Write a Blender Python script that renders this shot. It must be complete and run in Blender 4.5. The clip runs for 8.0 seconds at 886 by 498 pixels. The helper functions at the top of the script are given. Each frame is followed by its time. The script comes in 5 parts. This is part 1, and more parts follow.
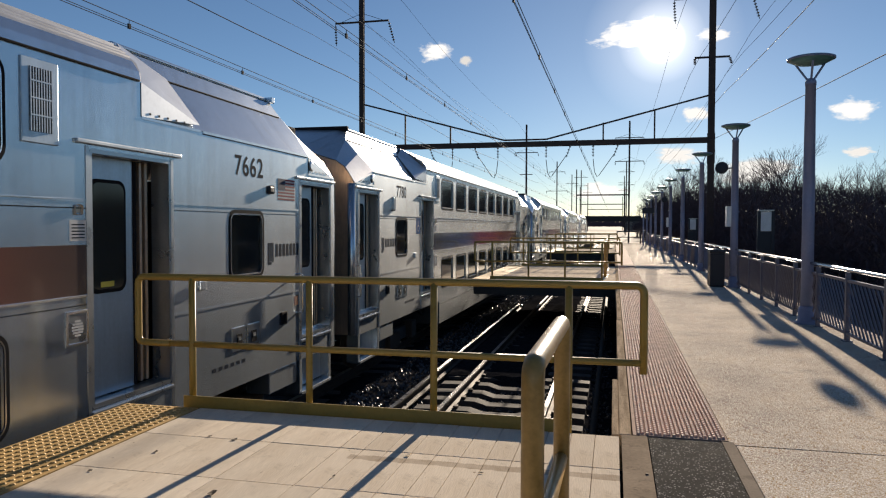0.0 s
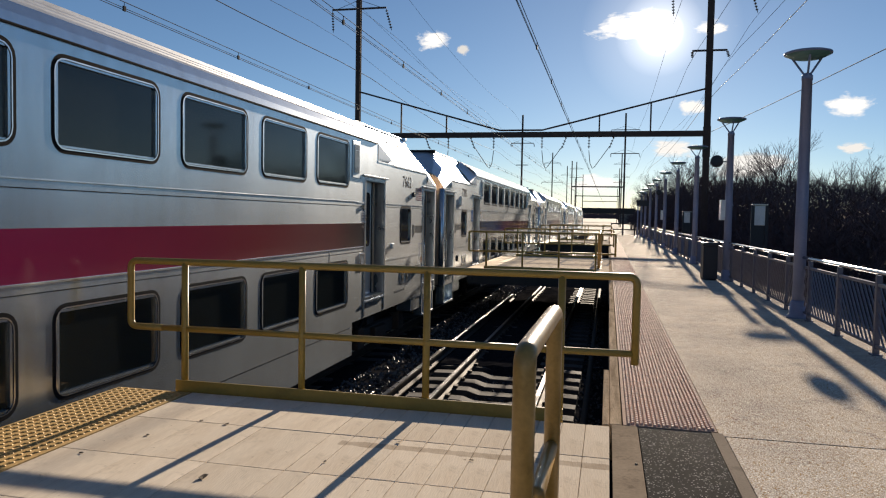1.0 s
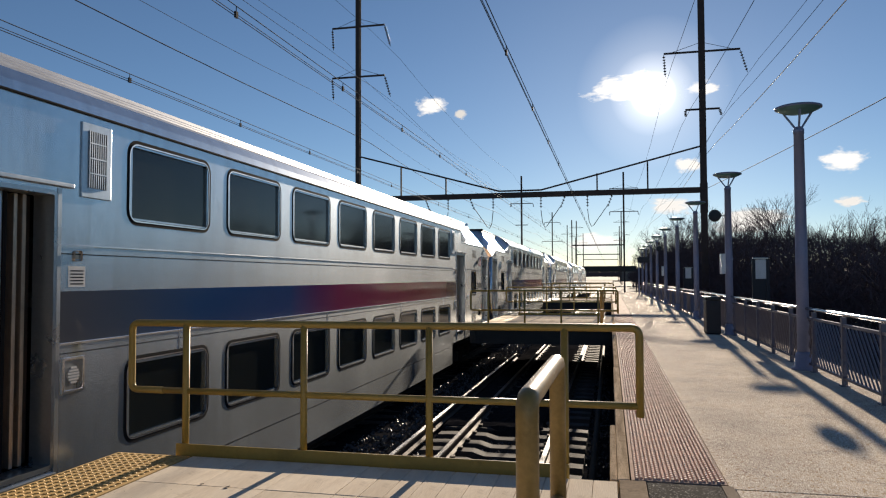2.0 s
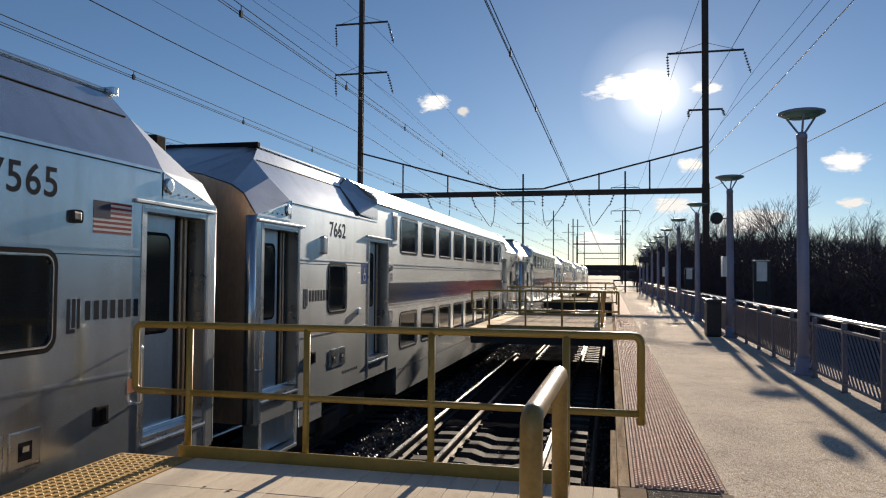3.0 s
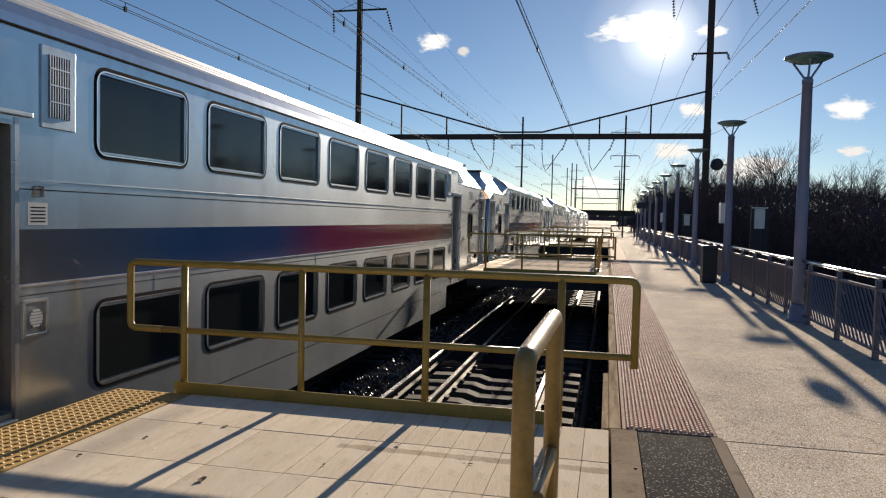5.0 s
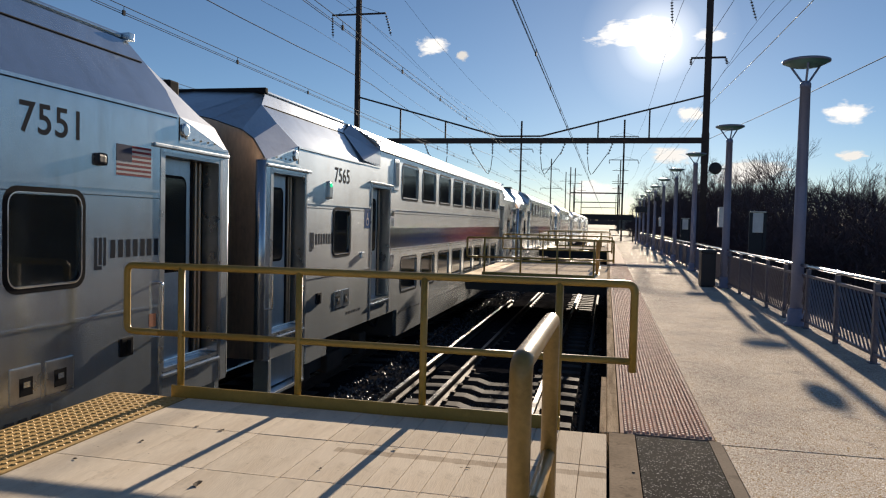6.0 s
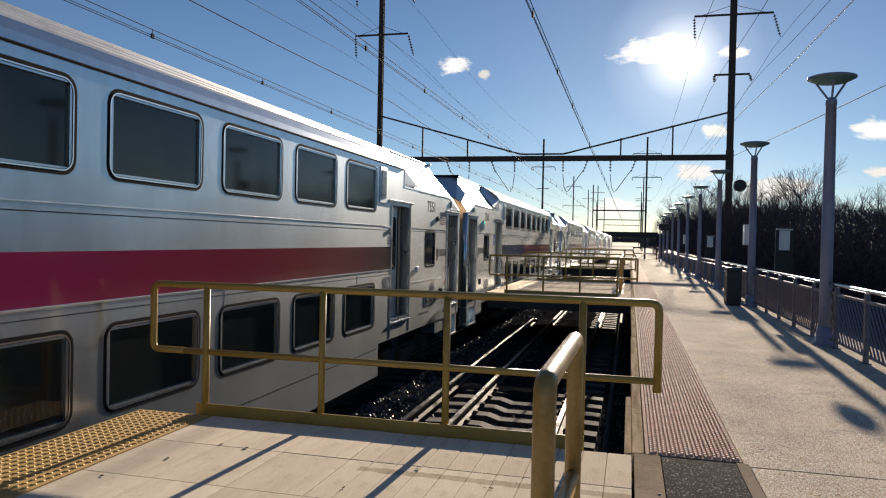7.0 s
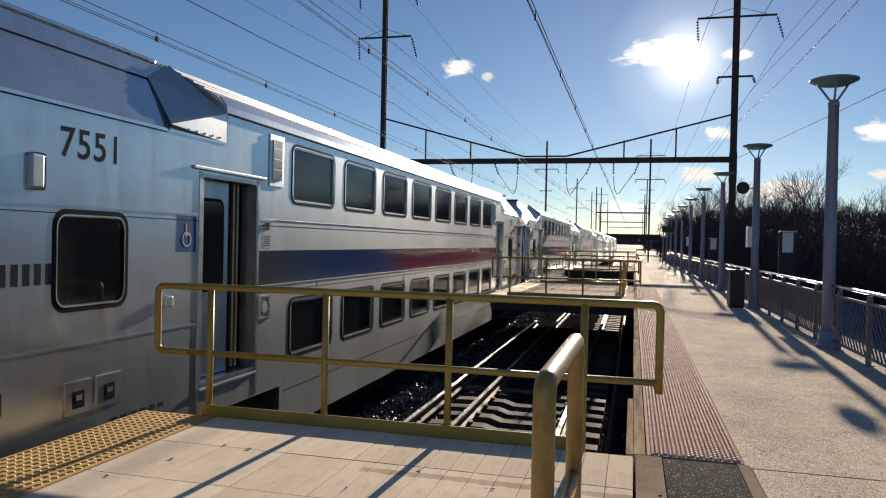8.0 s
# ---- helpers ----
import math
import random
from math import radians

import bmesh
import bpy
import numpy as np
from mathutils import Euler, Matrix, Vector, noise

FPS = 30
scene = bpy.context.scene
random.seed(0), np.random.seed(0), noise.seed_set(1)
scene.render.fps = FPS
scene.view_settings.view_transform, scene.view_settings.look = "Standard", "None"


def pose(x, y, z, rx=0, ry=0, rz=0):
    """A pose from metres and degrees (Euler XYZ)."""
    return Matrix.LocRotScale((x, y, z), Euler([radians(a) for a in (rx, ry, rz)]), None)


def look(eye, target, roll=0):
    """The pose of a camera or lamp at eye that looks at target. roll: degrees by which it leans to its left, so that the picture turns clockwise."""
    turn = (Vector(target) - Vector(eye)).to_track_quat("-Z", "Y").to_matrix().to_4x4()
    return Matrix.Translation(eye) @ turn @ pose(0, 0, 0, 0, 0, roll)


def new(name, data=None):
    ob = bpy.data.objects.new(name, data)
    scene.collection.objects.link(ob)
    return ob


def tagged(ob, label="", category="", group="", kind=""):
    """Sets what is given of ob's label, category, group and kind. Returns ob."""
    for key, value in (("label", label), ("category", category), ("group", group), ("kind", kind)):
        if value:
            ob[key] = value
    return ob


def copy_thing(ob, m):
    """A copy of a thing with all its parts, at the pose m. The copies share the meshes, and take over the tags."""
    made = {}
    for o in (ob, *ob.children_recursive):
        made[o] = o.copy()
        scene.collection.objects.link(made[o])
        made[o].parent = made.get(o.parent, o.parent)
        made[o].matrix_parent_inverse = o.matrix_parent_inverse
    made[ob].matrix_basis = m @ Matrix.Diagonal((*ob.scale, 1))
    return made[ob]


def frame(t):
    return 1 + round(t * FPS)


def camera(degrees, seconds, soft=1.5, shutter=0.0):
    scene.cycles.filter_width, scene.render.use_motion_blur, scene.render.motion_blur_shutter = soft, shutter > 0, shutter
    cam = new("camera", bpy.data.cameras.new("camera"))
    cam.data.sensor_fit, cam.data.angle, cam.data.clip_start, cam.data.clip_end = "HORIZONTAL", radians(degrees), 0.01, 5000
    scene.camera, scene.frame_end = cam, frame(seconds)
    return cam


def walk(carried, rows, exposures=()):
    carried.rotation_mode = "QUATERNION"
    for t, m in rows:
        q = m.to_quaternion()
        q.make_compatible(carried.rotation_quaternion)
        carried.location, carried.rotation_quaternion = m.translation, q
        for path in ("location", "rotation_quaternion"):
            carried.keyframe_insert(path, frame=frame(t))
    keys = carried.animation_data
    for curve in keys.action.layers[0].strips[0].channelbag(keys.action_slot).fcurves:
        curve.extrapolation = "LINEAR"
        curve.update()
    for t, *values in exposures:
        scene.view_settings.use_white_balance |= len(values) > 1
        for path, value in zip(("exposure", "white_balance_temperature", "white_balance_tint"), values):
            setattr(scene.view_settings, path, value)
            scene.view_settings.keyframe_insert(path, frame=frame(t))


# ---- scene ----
cam = camera(63.0, 8.0, soft=1.15)
PATH = [
    (0, (0.333, -0.351, 1.44), (-0.127, 1.594, 1.37), 0.1),
    (0.5, (0.332, -0.36, 1.44), (-0.118, 1.586, 1.348), 0.5),
    (1, (0.334, -0.351, 1.432), (-0.11, 1.597, 1.333), 1.0),
    (1.5, (0.34, -0.386, 1.393), (-0.095, 1.566, 1.385), 0.4),
    (1.7, (0.349, -0.372, 1.376), (-0.086, 1.58, 1.43), -0.1),
    (2.8, (0.337, -0.399, 1.447), (-0.138, 1.542, 1.527), 0.2),
    (3, (0.335, -0.402, 1.45), (-0.117, 1.545, 1.513), 0.4),
    (3.5, (0.338, -0.399, 1.451), (-0.078, 1.558, 1.475), 0.8),
    (4, (0.342, -0.391, 1.448), (-0.093, 1.561, 1.41), 0.9),
    (4.5, (0.329, -0.369, 1.446), (-0.117, 1.578, 1.35), 1.2),
    (6, (0.337, -0.336, 1.437), (-0.103, 1.613, 1.353), 1.3),
    (6.5, (0.337, -0.345, 1.439), (-0.141, 1.595, 1.373), 1.0),
    (7, (0.336, -0.35, 1.444), (-0.165, 1.586, 1.408), 1.2),
    (7.5, (0.339, -0.362, 1.44), (-0.163, 1.574, 1.41), 1.3),
    (8, (0.35, -0.375, 1.443), (-0.16, 1.559, 1.413), 1.2),
]
walk(cam, [(t, look(eye, target, roll)) for t, eye, target, roll in PATH])

# ---- light ----
SUN_DIR = Vector((0.050, 0.9704, 0.2346)).normalized()
world = bpy.data.worlds.new("sky_world")
scene.world = world
world.use_nodes = True
wn = world.node_tree.nodes
sky = wn.new("ShaderNodeTexSky")
sky.sky_type = "NISHITA"
sky.sun_disc = False
sky.sun_elevation = radians(13.6)
sky.sun_rotation = radians(3.4)
sky.altitude = 1700
sky.air_density, sky.dust_density, sky.ozone_density = 0.95, 0.25, 3.2
world.node_tree.links.new(sky.outputs[0], wn["Background"].inputs[0])
wn["Background"].inputs[1].default_value = 0.0485
sun_data = bpy.data.lights.new("sun", "SUN")
sun_data.energy, sun_data.angle, sun_data.color = 5.0, radians(0.6), (1.0, 0.84, 0.66)
sun = new("sun", sun_data)
sun.matrix_world = look(SUN_DIR * 50, (0, 0, 0))
scene.view_settings.exposure = 0.84


# ---- materials ----
def mat(name, base, rough=0.6, metal=0.0, var=0.25, scale=3.0, fine=40.0, bump=0.15, stretch=(1, 1, 1), tint=None, rand=0.0, wear=0.0, spec=0.5, rvar=0.12):
    """Noise at two scales on colour, roughness and relief, in metres of the object's own space."""
    m = bpy.data.materials.new(name)
    m.use_nodes = True
    nt, n = m.node_tree, m.node_tree.nodes
    p = n["Principled BSDF"]
    p.inputs["Metallic"].default_value = metal
    p.inputs["Specular IOR Level"].default_value = spec
    tc, mp = n.new("ShaderNodeTexCoord"), n.new("ShaderNodeMapping")
    mp.inputs["Scale"].default_value = stretch
    nt.links.new(tc.outputs["Object"], mp.inputs[0])
    big, small = n.new("ShaderNodeTexNoise"), n.new("ShaderNodeTexNoise")
    big.inputs["Scale"].default_value, big.inputs["Detail"].default_value = scale, 6
    small.inputs["Scale"].default_value, small.inputs["Detail"].default_value = fine, 4
    for tex in (big, small):
        nt.links.new(mp.outputs[0], tex.inputs["Vector"])
    mixv = n.new("ShaderNodeMix")
    mixv.inputs[0].default_value = 0.4
    nt.links.new(big.outputs[0], mixv.inputs[2])
    nt.links.new(small.outputs[0], mixv.inputs[3])
    ramp = n.new("ShaderNodeValToRGB")
    dark = [max(c * (1 - var), 0.0) for c in base]
    light = [min(c * (1 + var), 1.0) for c in (tint or base)]
    ramp.color_ramp.elements[0].position, ramp.color_ramp.elements[1].position = 0.32, 0.68
    ramp.color_ramp.elements[0].color, ramp.color_ramp.elements[1].color = (*dark, 1), (*light, 1)
    nt.links.new(mixv.outputs[0], ramp.inputs[0])
    out = ramp.outputs[0]
    if rand:
        info, hsv, mr = n.new("ShaderNodeObjectInfo"), n.new("ShaderNodeHueSaturation"), n.new("ShaderNodeMapRange")
        mr.inputs[3].default_value, mr.inputs[4].default_value = 1 - rand, 1 + rand
        nt.links.new(info.outputs["Random"], mr.inputs[0])
        nt.links.new(mr.outputs[0], hsv.inputs["Value"])
        nt.links.new(out, hsv.inputs["Color"])
        out = hsv.outputs[0]
    if wear:
        spot, sr, mx = n.new("ShaderNodeTexNoise"), n.new("ShaderNodeValToRGB"), n.new("ShaderNodeMix")
        spot.inputs["Scale"].default_value, spot.inputs["Detail"].default_value, spot.inputs["Roughness"].default_value = scale * 2.3, 8, 0.7
        sr.color_ramp.elements[0].position, sr.color_ramp.elements[1].position = 0.56, 0.64
        mx.data_type = "RGBA"
        mx.inputs[7].default_value = (*[c * 0.45 for c in base], 1)
        mul = n.new("ShaderNodeMath")
        mul.operation = "MULTIPLY"
        mul.inputs[1].default_value = wear
        nt.links.new(tc.outputs["Object"], spot.inputs["Vector"])
        nt.links.new(spot.outputs[0], sr.inputs[0])
        nt.links.new(sr.outputs[0], mul.inputs[0])
        nt.links.new(mul.outputs[0], mx.inputs[0])
        nt.links.new(out, mx.inputs[6])
        out = mx.outputs[2]
    nt.links.new(out, p.inputs["Base Color"])
    rr = n.new("ShaderNodeMapRange")
    rr.inputs[3].default_value, rr.inputs[4].default_value = max(rough - rvar, 0.03), min(rough + rvar, 1)
    nt.links.new(big.outputs[0], rr.inputs[0])
    nt.links.new(rr.outputs[0], p.inputs["Roughness"])
    if bump:
        b = n.new("ShaderNodeBump")
        b.inputs["Strength"].default_value, b.inputs["Distance"].default_value = bump, 0.01
        nt.links.new(small.outputs[0], b.inputs["Height"])
        nt.links.new(b.outputs[0], p.inputs["Normal"])
    return m


def flecked(m, size, light, dark, amount=0.5, shine=0.0, blend="OVERLAY", mid=(0.5, 0.5, 0.5), cut=0.86):
    """Pale and dark aggregate chips showing in a surface."""
    nt, n = m.node_tree, m.node_tree.nodes
    p = n["Principled BSDF"]
    src = p.inputs["Base Color"].links[0].from_socket
    tc, vo, ramp, mx = n.new("ShaderNodeTexCoord"), n.new("ShaderNodeTexVoronoi"), n.new("ShaderNodeValToRGB"), n.new("ShaderNodeMix")
    vo.inputs["Scale"].default_value = size
    nt.links.new(tc.outputs["Object"], vo.inputs["Vector"])
    sep = n.new("ShaderNodeSeparateColor")
    nt.links.new(vo.outputs["Color"], sep.inputs[0])
    ramp.color_ramp.interpolation = "CONSTANT"
    e = ramp.color_ramp.elements
    for _ in range(2):
        e.new(0.5)
    for el, (pos, c) in zip(e, ((0.0, dark), (0.22, mid), (0.78, mid), (cut, light))):
        el.position, el.color = pos, (*c, 1)
    mx.data_type, mx.blend_type = "RGBA", blend
    mx.inputs[0].default_value = amount
    nt.links.new(sep.outputs[0], ramp.inputs[0])
    nt.links.new(src, mx.inputs[6])
    nt.links.new(ramp.outputs[0], mx.inputs[7])
    nt.links.new(mx.outputs[2], p.inputs["Base Color"])
    if shine:
        gt, rm = n.new("ShaderNodeMath"), n.new("ShaderNodeMix")
        gt.operation, gt.inputs[1].default_value = "GREATER_THAN", 0.985
        nt.links.new(sep.outputs[1], gt.inputs[0])
        nt.links.new(gt.outputs[0], rm.inputs[0])
        nt.links.new(p.inputs["Roughness"].links[0].from_socket, rm.inputs[2])
        rm.inputs[3].default_value = shine
        nt.links.new(rm.outputs[0], p.inputs["Roughness"])
    return m


def glass_mat(name, tint, gloss_rough=0.07):
    m = bpy.data.materials.new(name)
    m.use_nodes = True
    nt, n = m.node_tree, m.node_tree.nodes
    n.remove(n["Principled BSDF"])
    tr, gl, fr, mx = n.new("ShaderNodeBsdfTransparent"), n.new("ShaderNodeBsdfGlossy"), n.new("ShaderNodeFresnel"), n.new("ShaderNodeMixShader")
    tr.inputs[0].default_value = (*tint, 1)
    # Grey-green diffuse veil paints pale reflections into the dark panes.
    veil, veil_mix = n.new("ShaderNodeBsdfDiffuse"), n.new("ShaderNodeMixShader")
    veil.inputs[0].default_value, veil_mix.inputs[0].default_value = (0.30, 0.36, 0.36, 1), 0.07
    gl.inputs["Roughness"].default_value = gloss_rough
    fr.inputs[0].default_value = 1.52
    nt.links.new(fr.outputs[0], mx.inputs[0])
    nt.links.new(tr.outputs[0], veil_mix.inputs[1])
    nt.links.new(veil.outputs[0], veil_mix.inputs[2])
    nt.links.new(veil_mix.outputs[0], mx.inputs[1])
    nt.links.new(gl.outputs[0], mx.inputs[2])
    nt.links.new(mx.outputs[0], n["Material Output"].inputs[0])
    return m


def emit_mat(name, colour, strength):
    m = bpy.data.materials.new(name)
    m.use_nodes = True
    p = m.node_tree.nodes["Principled BSDF"]
    p.inputs["Base Color"].default_value = (*colour, 1)
    p.inputs["Emission Color"].default_value = (*colour, 1)
    p.inputs["Emission Strength"].default_value = strength
    return m


STEEL = mat("coach_stainless", (0.59, 0.655, 0.71), 0.235, 0.91, 0.10, 1.1, 26, 0.012, (1, 0.5, 0.35), wear=0.14, rvar=0.03)
STEEL_ROOF = mat("roof_stainless", (0.50, 0.515, 0.545), 0.42, 0.35, 0.12, 0.8, 18, 0.015, (1, 0.3, 1), wear=0.2, rvar=0.04)
SHEETM = mat("fairing_sheet", (0.60, 0.63, 0.67), 0.34, 0.78, 0.1, 1.5, 22, 0.015, wear=0.15, rvar=0.04)
STEEL_DARK = mat("end_stainless", (0.58, 0.47, 0.37), 0.36, 0.8, 0.25, 2.0, 30, 0.03, (1, 1, 0.3), wear=0.3)
FITM = mat("fitting_steel", (0.42, 0.45, 0.48), 0.3, 0.85, 0.12, 4, 40, 0.02)
CHROME = mat("bright_trim", (0.75, 0.76, 0.78), 0.2, 0.9, 0.06, 4, 60, 0.0)
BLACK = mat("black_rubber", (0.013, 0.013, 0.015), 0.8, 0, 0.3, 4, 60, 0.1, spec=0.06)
UNDER = mat("underframe_grime", (0.045, 0.04, 0.036), 0.8, 0.1, 0.4, 3, 30, 0.3)
INSIDE = mat("coach_interior", (0.30, 0.32, 0.31), 0.8, 0, 0.2, 2, 20, 0.0)
SEATM = mat("seat_vinyl", (0.05, 0.07, 0.11), 0.5, 0, 0.2, 3, 40, 0.05)
PANE = glass_mat("tinted_window_glass", (0.16, 0.19, 0.18))
# Near-black brown for the back of the door pocket.
POCKET = mat("door_pocket_dark", (0.05, 0.04, 0.035), 0.6, 0.2, 0.35, 3, 30, 0.1, (1, 1, 0.3))
INK = mat("black_lettering", (0.03, 0.036, 0.048), 0.8, 0, 0.15, 3, 40, 0.0, spec=0.04)
DOORM = mat("door_panel", (0.46, 0.54, 0.61), 0.34, 0.8, 0.1, 1.2, 30, 0.02, wear=0.1)
WHITE = mat("white_decal", (0.72, 0.72, 0.7), 0.5, 0, 0.08, 4, 60, 0.0, spec=0.05)
YELSTICK = mat("yellow_sticker", (0.55, 0.48, 0.06), 0.5, 0, 0.1, 4, 60, 0.0)
ORANGE = mat("faded_orange_sticker", (0.5, 0.2, 0.1), 0.5, 0, 0.2, 4, 60, 0.0)
FLAGR = mat("flag_faded_red", (0.30, 0.075, 0.085), 0.6, 0, 0.15, 4, 60, 0.0, spec=0.05)
FLAGB = mat("flag_faded_blue", (0.06, 0.075, 0.13), 0.6, 0, 0.15, 4, 60, 0.0, spec=0.05)
BLUEM = mat("faded_blue", (0.03, 0.12, 0.32), 0.5, 0, 0.15, 4, 60, 0.0, spec=0.05)
YELLOW = mat("mustard_paint", (0.36, 0.24, 0.05), 0.42, 0.0, 0.14, 2.0, 35, 0.08, wear=0.35)
YELLOW_WORN = mat("polished_handrail_paint", (0.36, 0.225, 0.065), 0.34, 0.1, 0.25, 6.0, 60, 0.05, (1, 0.3, 1), wear=0.3)
DECKM = mat("weathered_deck_board", (0.80, 0.70, 0.565), 0.75, 0, 0.14, 2.2, 45, 0.3, (3.0, 0.3, 1), rand=0.07, wear=0.3, spec=0.0)
TACT_Y = mat("yellow_tactile", (0.54, 0.345, 0.125), 0.65, 0, 0.2, 5, 60, 0.1, wear=0.4, spec=0.3)
# Tile darker, domes paler: shade in the gaps put into the colours.
TACT_R = mat("worn_brick_tactile_shaded", (0.36, 0.255, 0.21), 0.85, 0, 0.3, 4, 50, 0.15, wear=0.5, spec=0.02)
DOMEM = mat("worn_brick_dome_lit", (0.58, 0.40, 0.32), 0.75, 0, 0.3, 7, 50, 0.15, wear=0.6, spec=0.3)
CONC = mat("exposed_concrete", (0.63, 0.56, 0.48), 0.96, 0, 0.22, 1.1, 85, 0.8, rand=0.05, wear=0.35, spec=0.005)
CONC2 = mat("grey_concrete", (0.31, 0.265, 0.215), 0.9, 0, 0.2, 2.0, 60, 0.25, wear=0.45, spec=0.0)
RUBBER = mat("dark_grit_plate", (0.013, 0.0135, 0.015), 0.9, 0, 0.3, 6, 160, 0.8, spec=0.02)
TIMBER = mat("weathered_timber", (0.52, 0.415, 0.30), 0.85, 0, 0.45, 6, 60, 0.8, (4, 0.3, 4), wear=0.6, spec=0.0)
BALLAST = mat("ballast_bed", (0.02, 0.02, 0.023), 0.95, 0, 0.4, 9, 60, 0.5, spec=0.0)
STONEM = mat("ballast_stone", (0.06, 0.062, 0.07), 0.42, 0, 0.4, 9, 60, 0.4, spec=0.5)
TIEM = mat("concrete_tie", (0.075, 0.07, 0.068), 0.85, 0, 0.25, 3, 50, 0.3, wear=0.6, spec=0.1)
RAILM = mat("rusty_rail_steel", (0.075, 0.055, 0.042), 0.75, 0.2, 0.3, 5, 50, 0.2, spec=0.2)
RAILTOP = mat("polished_rail_head", (0.24, 0.22, 0.20), 0.3, 0.9, 0.1, 4, 40, 0.0)
# Darker head for the near rails: their shade put into the colour.
RAILSHADE = mat("shaded_rail_head", (0.085, 0.075, 0.066), 0.42, 0.7, 0.2, 4, 40, 0.0)
LAMPM = mat("lilac_grey_lamp_paint", (0.22, 0.25, 0.37), 0.45, 0.05, 0.12, 3, 40, 0.06)
LAMPG = mat("lamp_lens", (0.10, 0.235, 0.22), 0.35, 0.1, 0.15, 6, 40, 0.0)
FENCEM = mat("grey_fence_paint", (0.135, 0.135, 0.175), 0.45, 0.3, 0.15, 3, 40, 0.05)
GALV = mat("galvanised_handrail", (0.2, 0.2, 0.23), 0.15, 0.9, 0.1, 3, 40, 0.01, rvar=0.03)
POLEM = mat("rusty_catenary_steel", (0.075, 0.05, 0.042), 0.75, 0.3, 0.3, 1.5, 20, 0.2)
WIREM = mat("copper_wire", (0.03, 0.03, 0.032), 0.85, 0.0, 0.1, 1, 10, 0.0)
WIREB = mat("bright_wire", (0.5, 0.45, 0.38), 0.3, 0.9, 0.1, 1, 10, 0.0)
INSUL = mat("brown_insulator", (0.05, 0.035, 0.03), 0.3, 0, 0.2, 5, 30, 0.0)
BARK = mat("bare_bark", (0.09, 0.072, 0.08), 0.95, 0, 0.3, 3, 30, 0.0, spec=0.0)
SOIL = mat("leaf_litter_ground", (0.05, 0.042, 0.034), 0.95, 0, 0.35, 0.4, 9, 0.4)
BINM = mat("dark_bin_paint", (0.02, 0.02, 0.026), 0.5, 0.1, 0.2, 3, 40, 0.1)
SIGNM = mat("pale_sign_panel", (0.72, 0.72, 0.70), 0.35, 0, 0.15, 3, 30, 0.0)


flecked(CONC, 165, (0.97, 0.95, 0.9), (0.08, 0.07, 0.06), 0.95, 0.22)
flecked(RUBBER, 170, (0.55, 0.55, 0.55), (0, 0, 0), 0.8, 0.12, "SCREEN", (0, 0, 0), 0.955)
flecked(BALLAST, 30, (0.75, 0.75, 0.75), (0.2, 0.2, 0.2), 0.4)


def stripe_material():
    """The brushed colour band: slate at the trailing end, then blue, purple, red and orange, slate-brown at the leading end."""
    m = mat("colour_band", (0.3, 0.1, 0.1), 0.16, 0.0, 0.15, 1.5, 30, 0.0, (1, 0.3, 1), spec=0.5)
    nt, n = m.node_tree, m.node_tree.nodes
    tc, sep, mr, ramp = n.new("ShaderNodeTexCoord"), n.new("ShaderNodeSeparateXYZ"), n.new("ShaderNodeMapRange"), n.new("ShaderNodeValToRGB")
    mr.inputs[1].default_value, mr.inputs[2].default_value = -7.2, 7.2
    stops = [(0.0, (0.075, 0.08, 0.095)), (0.06, (0.05, 0.08, 0.14)), (0.13, (0.016, 0.07, 0.20)), (0.28, (0.016, 0.06, 0.21)), (0.34, (0.12, 0.03, 0.13)),
             (0.40, (0.25, 0.014, 0.09)), (0.62, (0.29, 0.028, 0.068)), (0.74, (0.32, 0.062, 0.065)), (0.90, (0.27, 0.095, 0.08)), (0.95, (0.17, 0.095, 0.075)), (1.0, (0.11, 0.085, 0.075))]
    e = ramp.color_ramp.elements
    while len(e) < len(stops):
        e.new(0.5)
    for el, (pos, c) in zip(e, stops):
        el.position, el.color = pos, (*c, 1)
    nt.links.new(tc.outputs["Object"], sep.inputs[0])
    nt.links.new(sep.outputs[1], mr.inputs[0])
    nt.links.new(mr.outputs[0], ramp.inputs[0])
    nt.links.new(ramp.outputs[0], n["Principled BSDF"].inputs["Base Color"])
    return m


STRIPE = stripe_material()


def brushed(m, amount):
    """Sheet steel brushed lengthwise: highlights stretch upright."""
    nt, n = m.node_tree, m.node_tree.nodes
    p = n["Principled BSDF"]
    up = n.new("ShaderNodeCombineXYZ")
    up.inputs[2].default_value = 1.0
    p.inputs["Anisotropic"].default_value = amount
    nt.links.new(up.outputs[0], p.inputs["Tangent"])


brushed(STEEL, 0.70)
brushed(DOORM, 0.4)


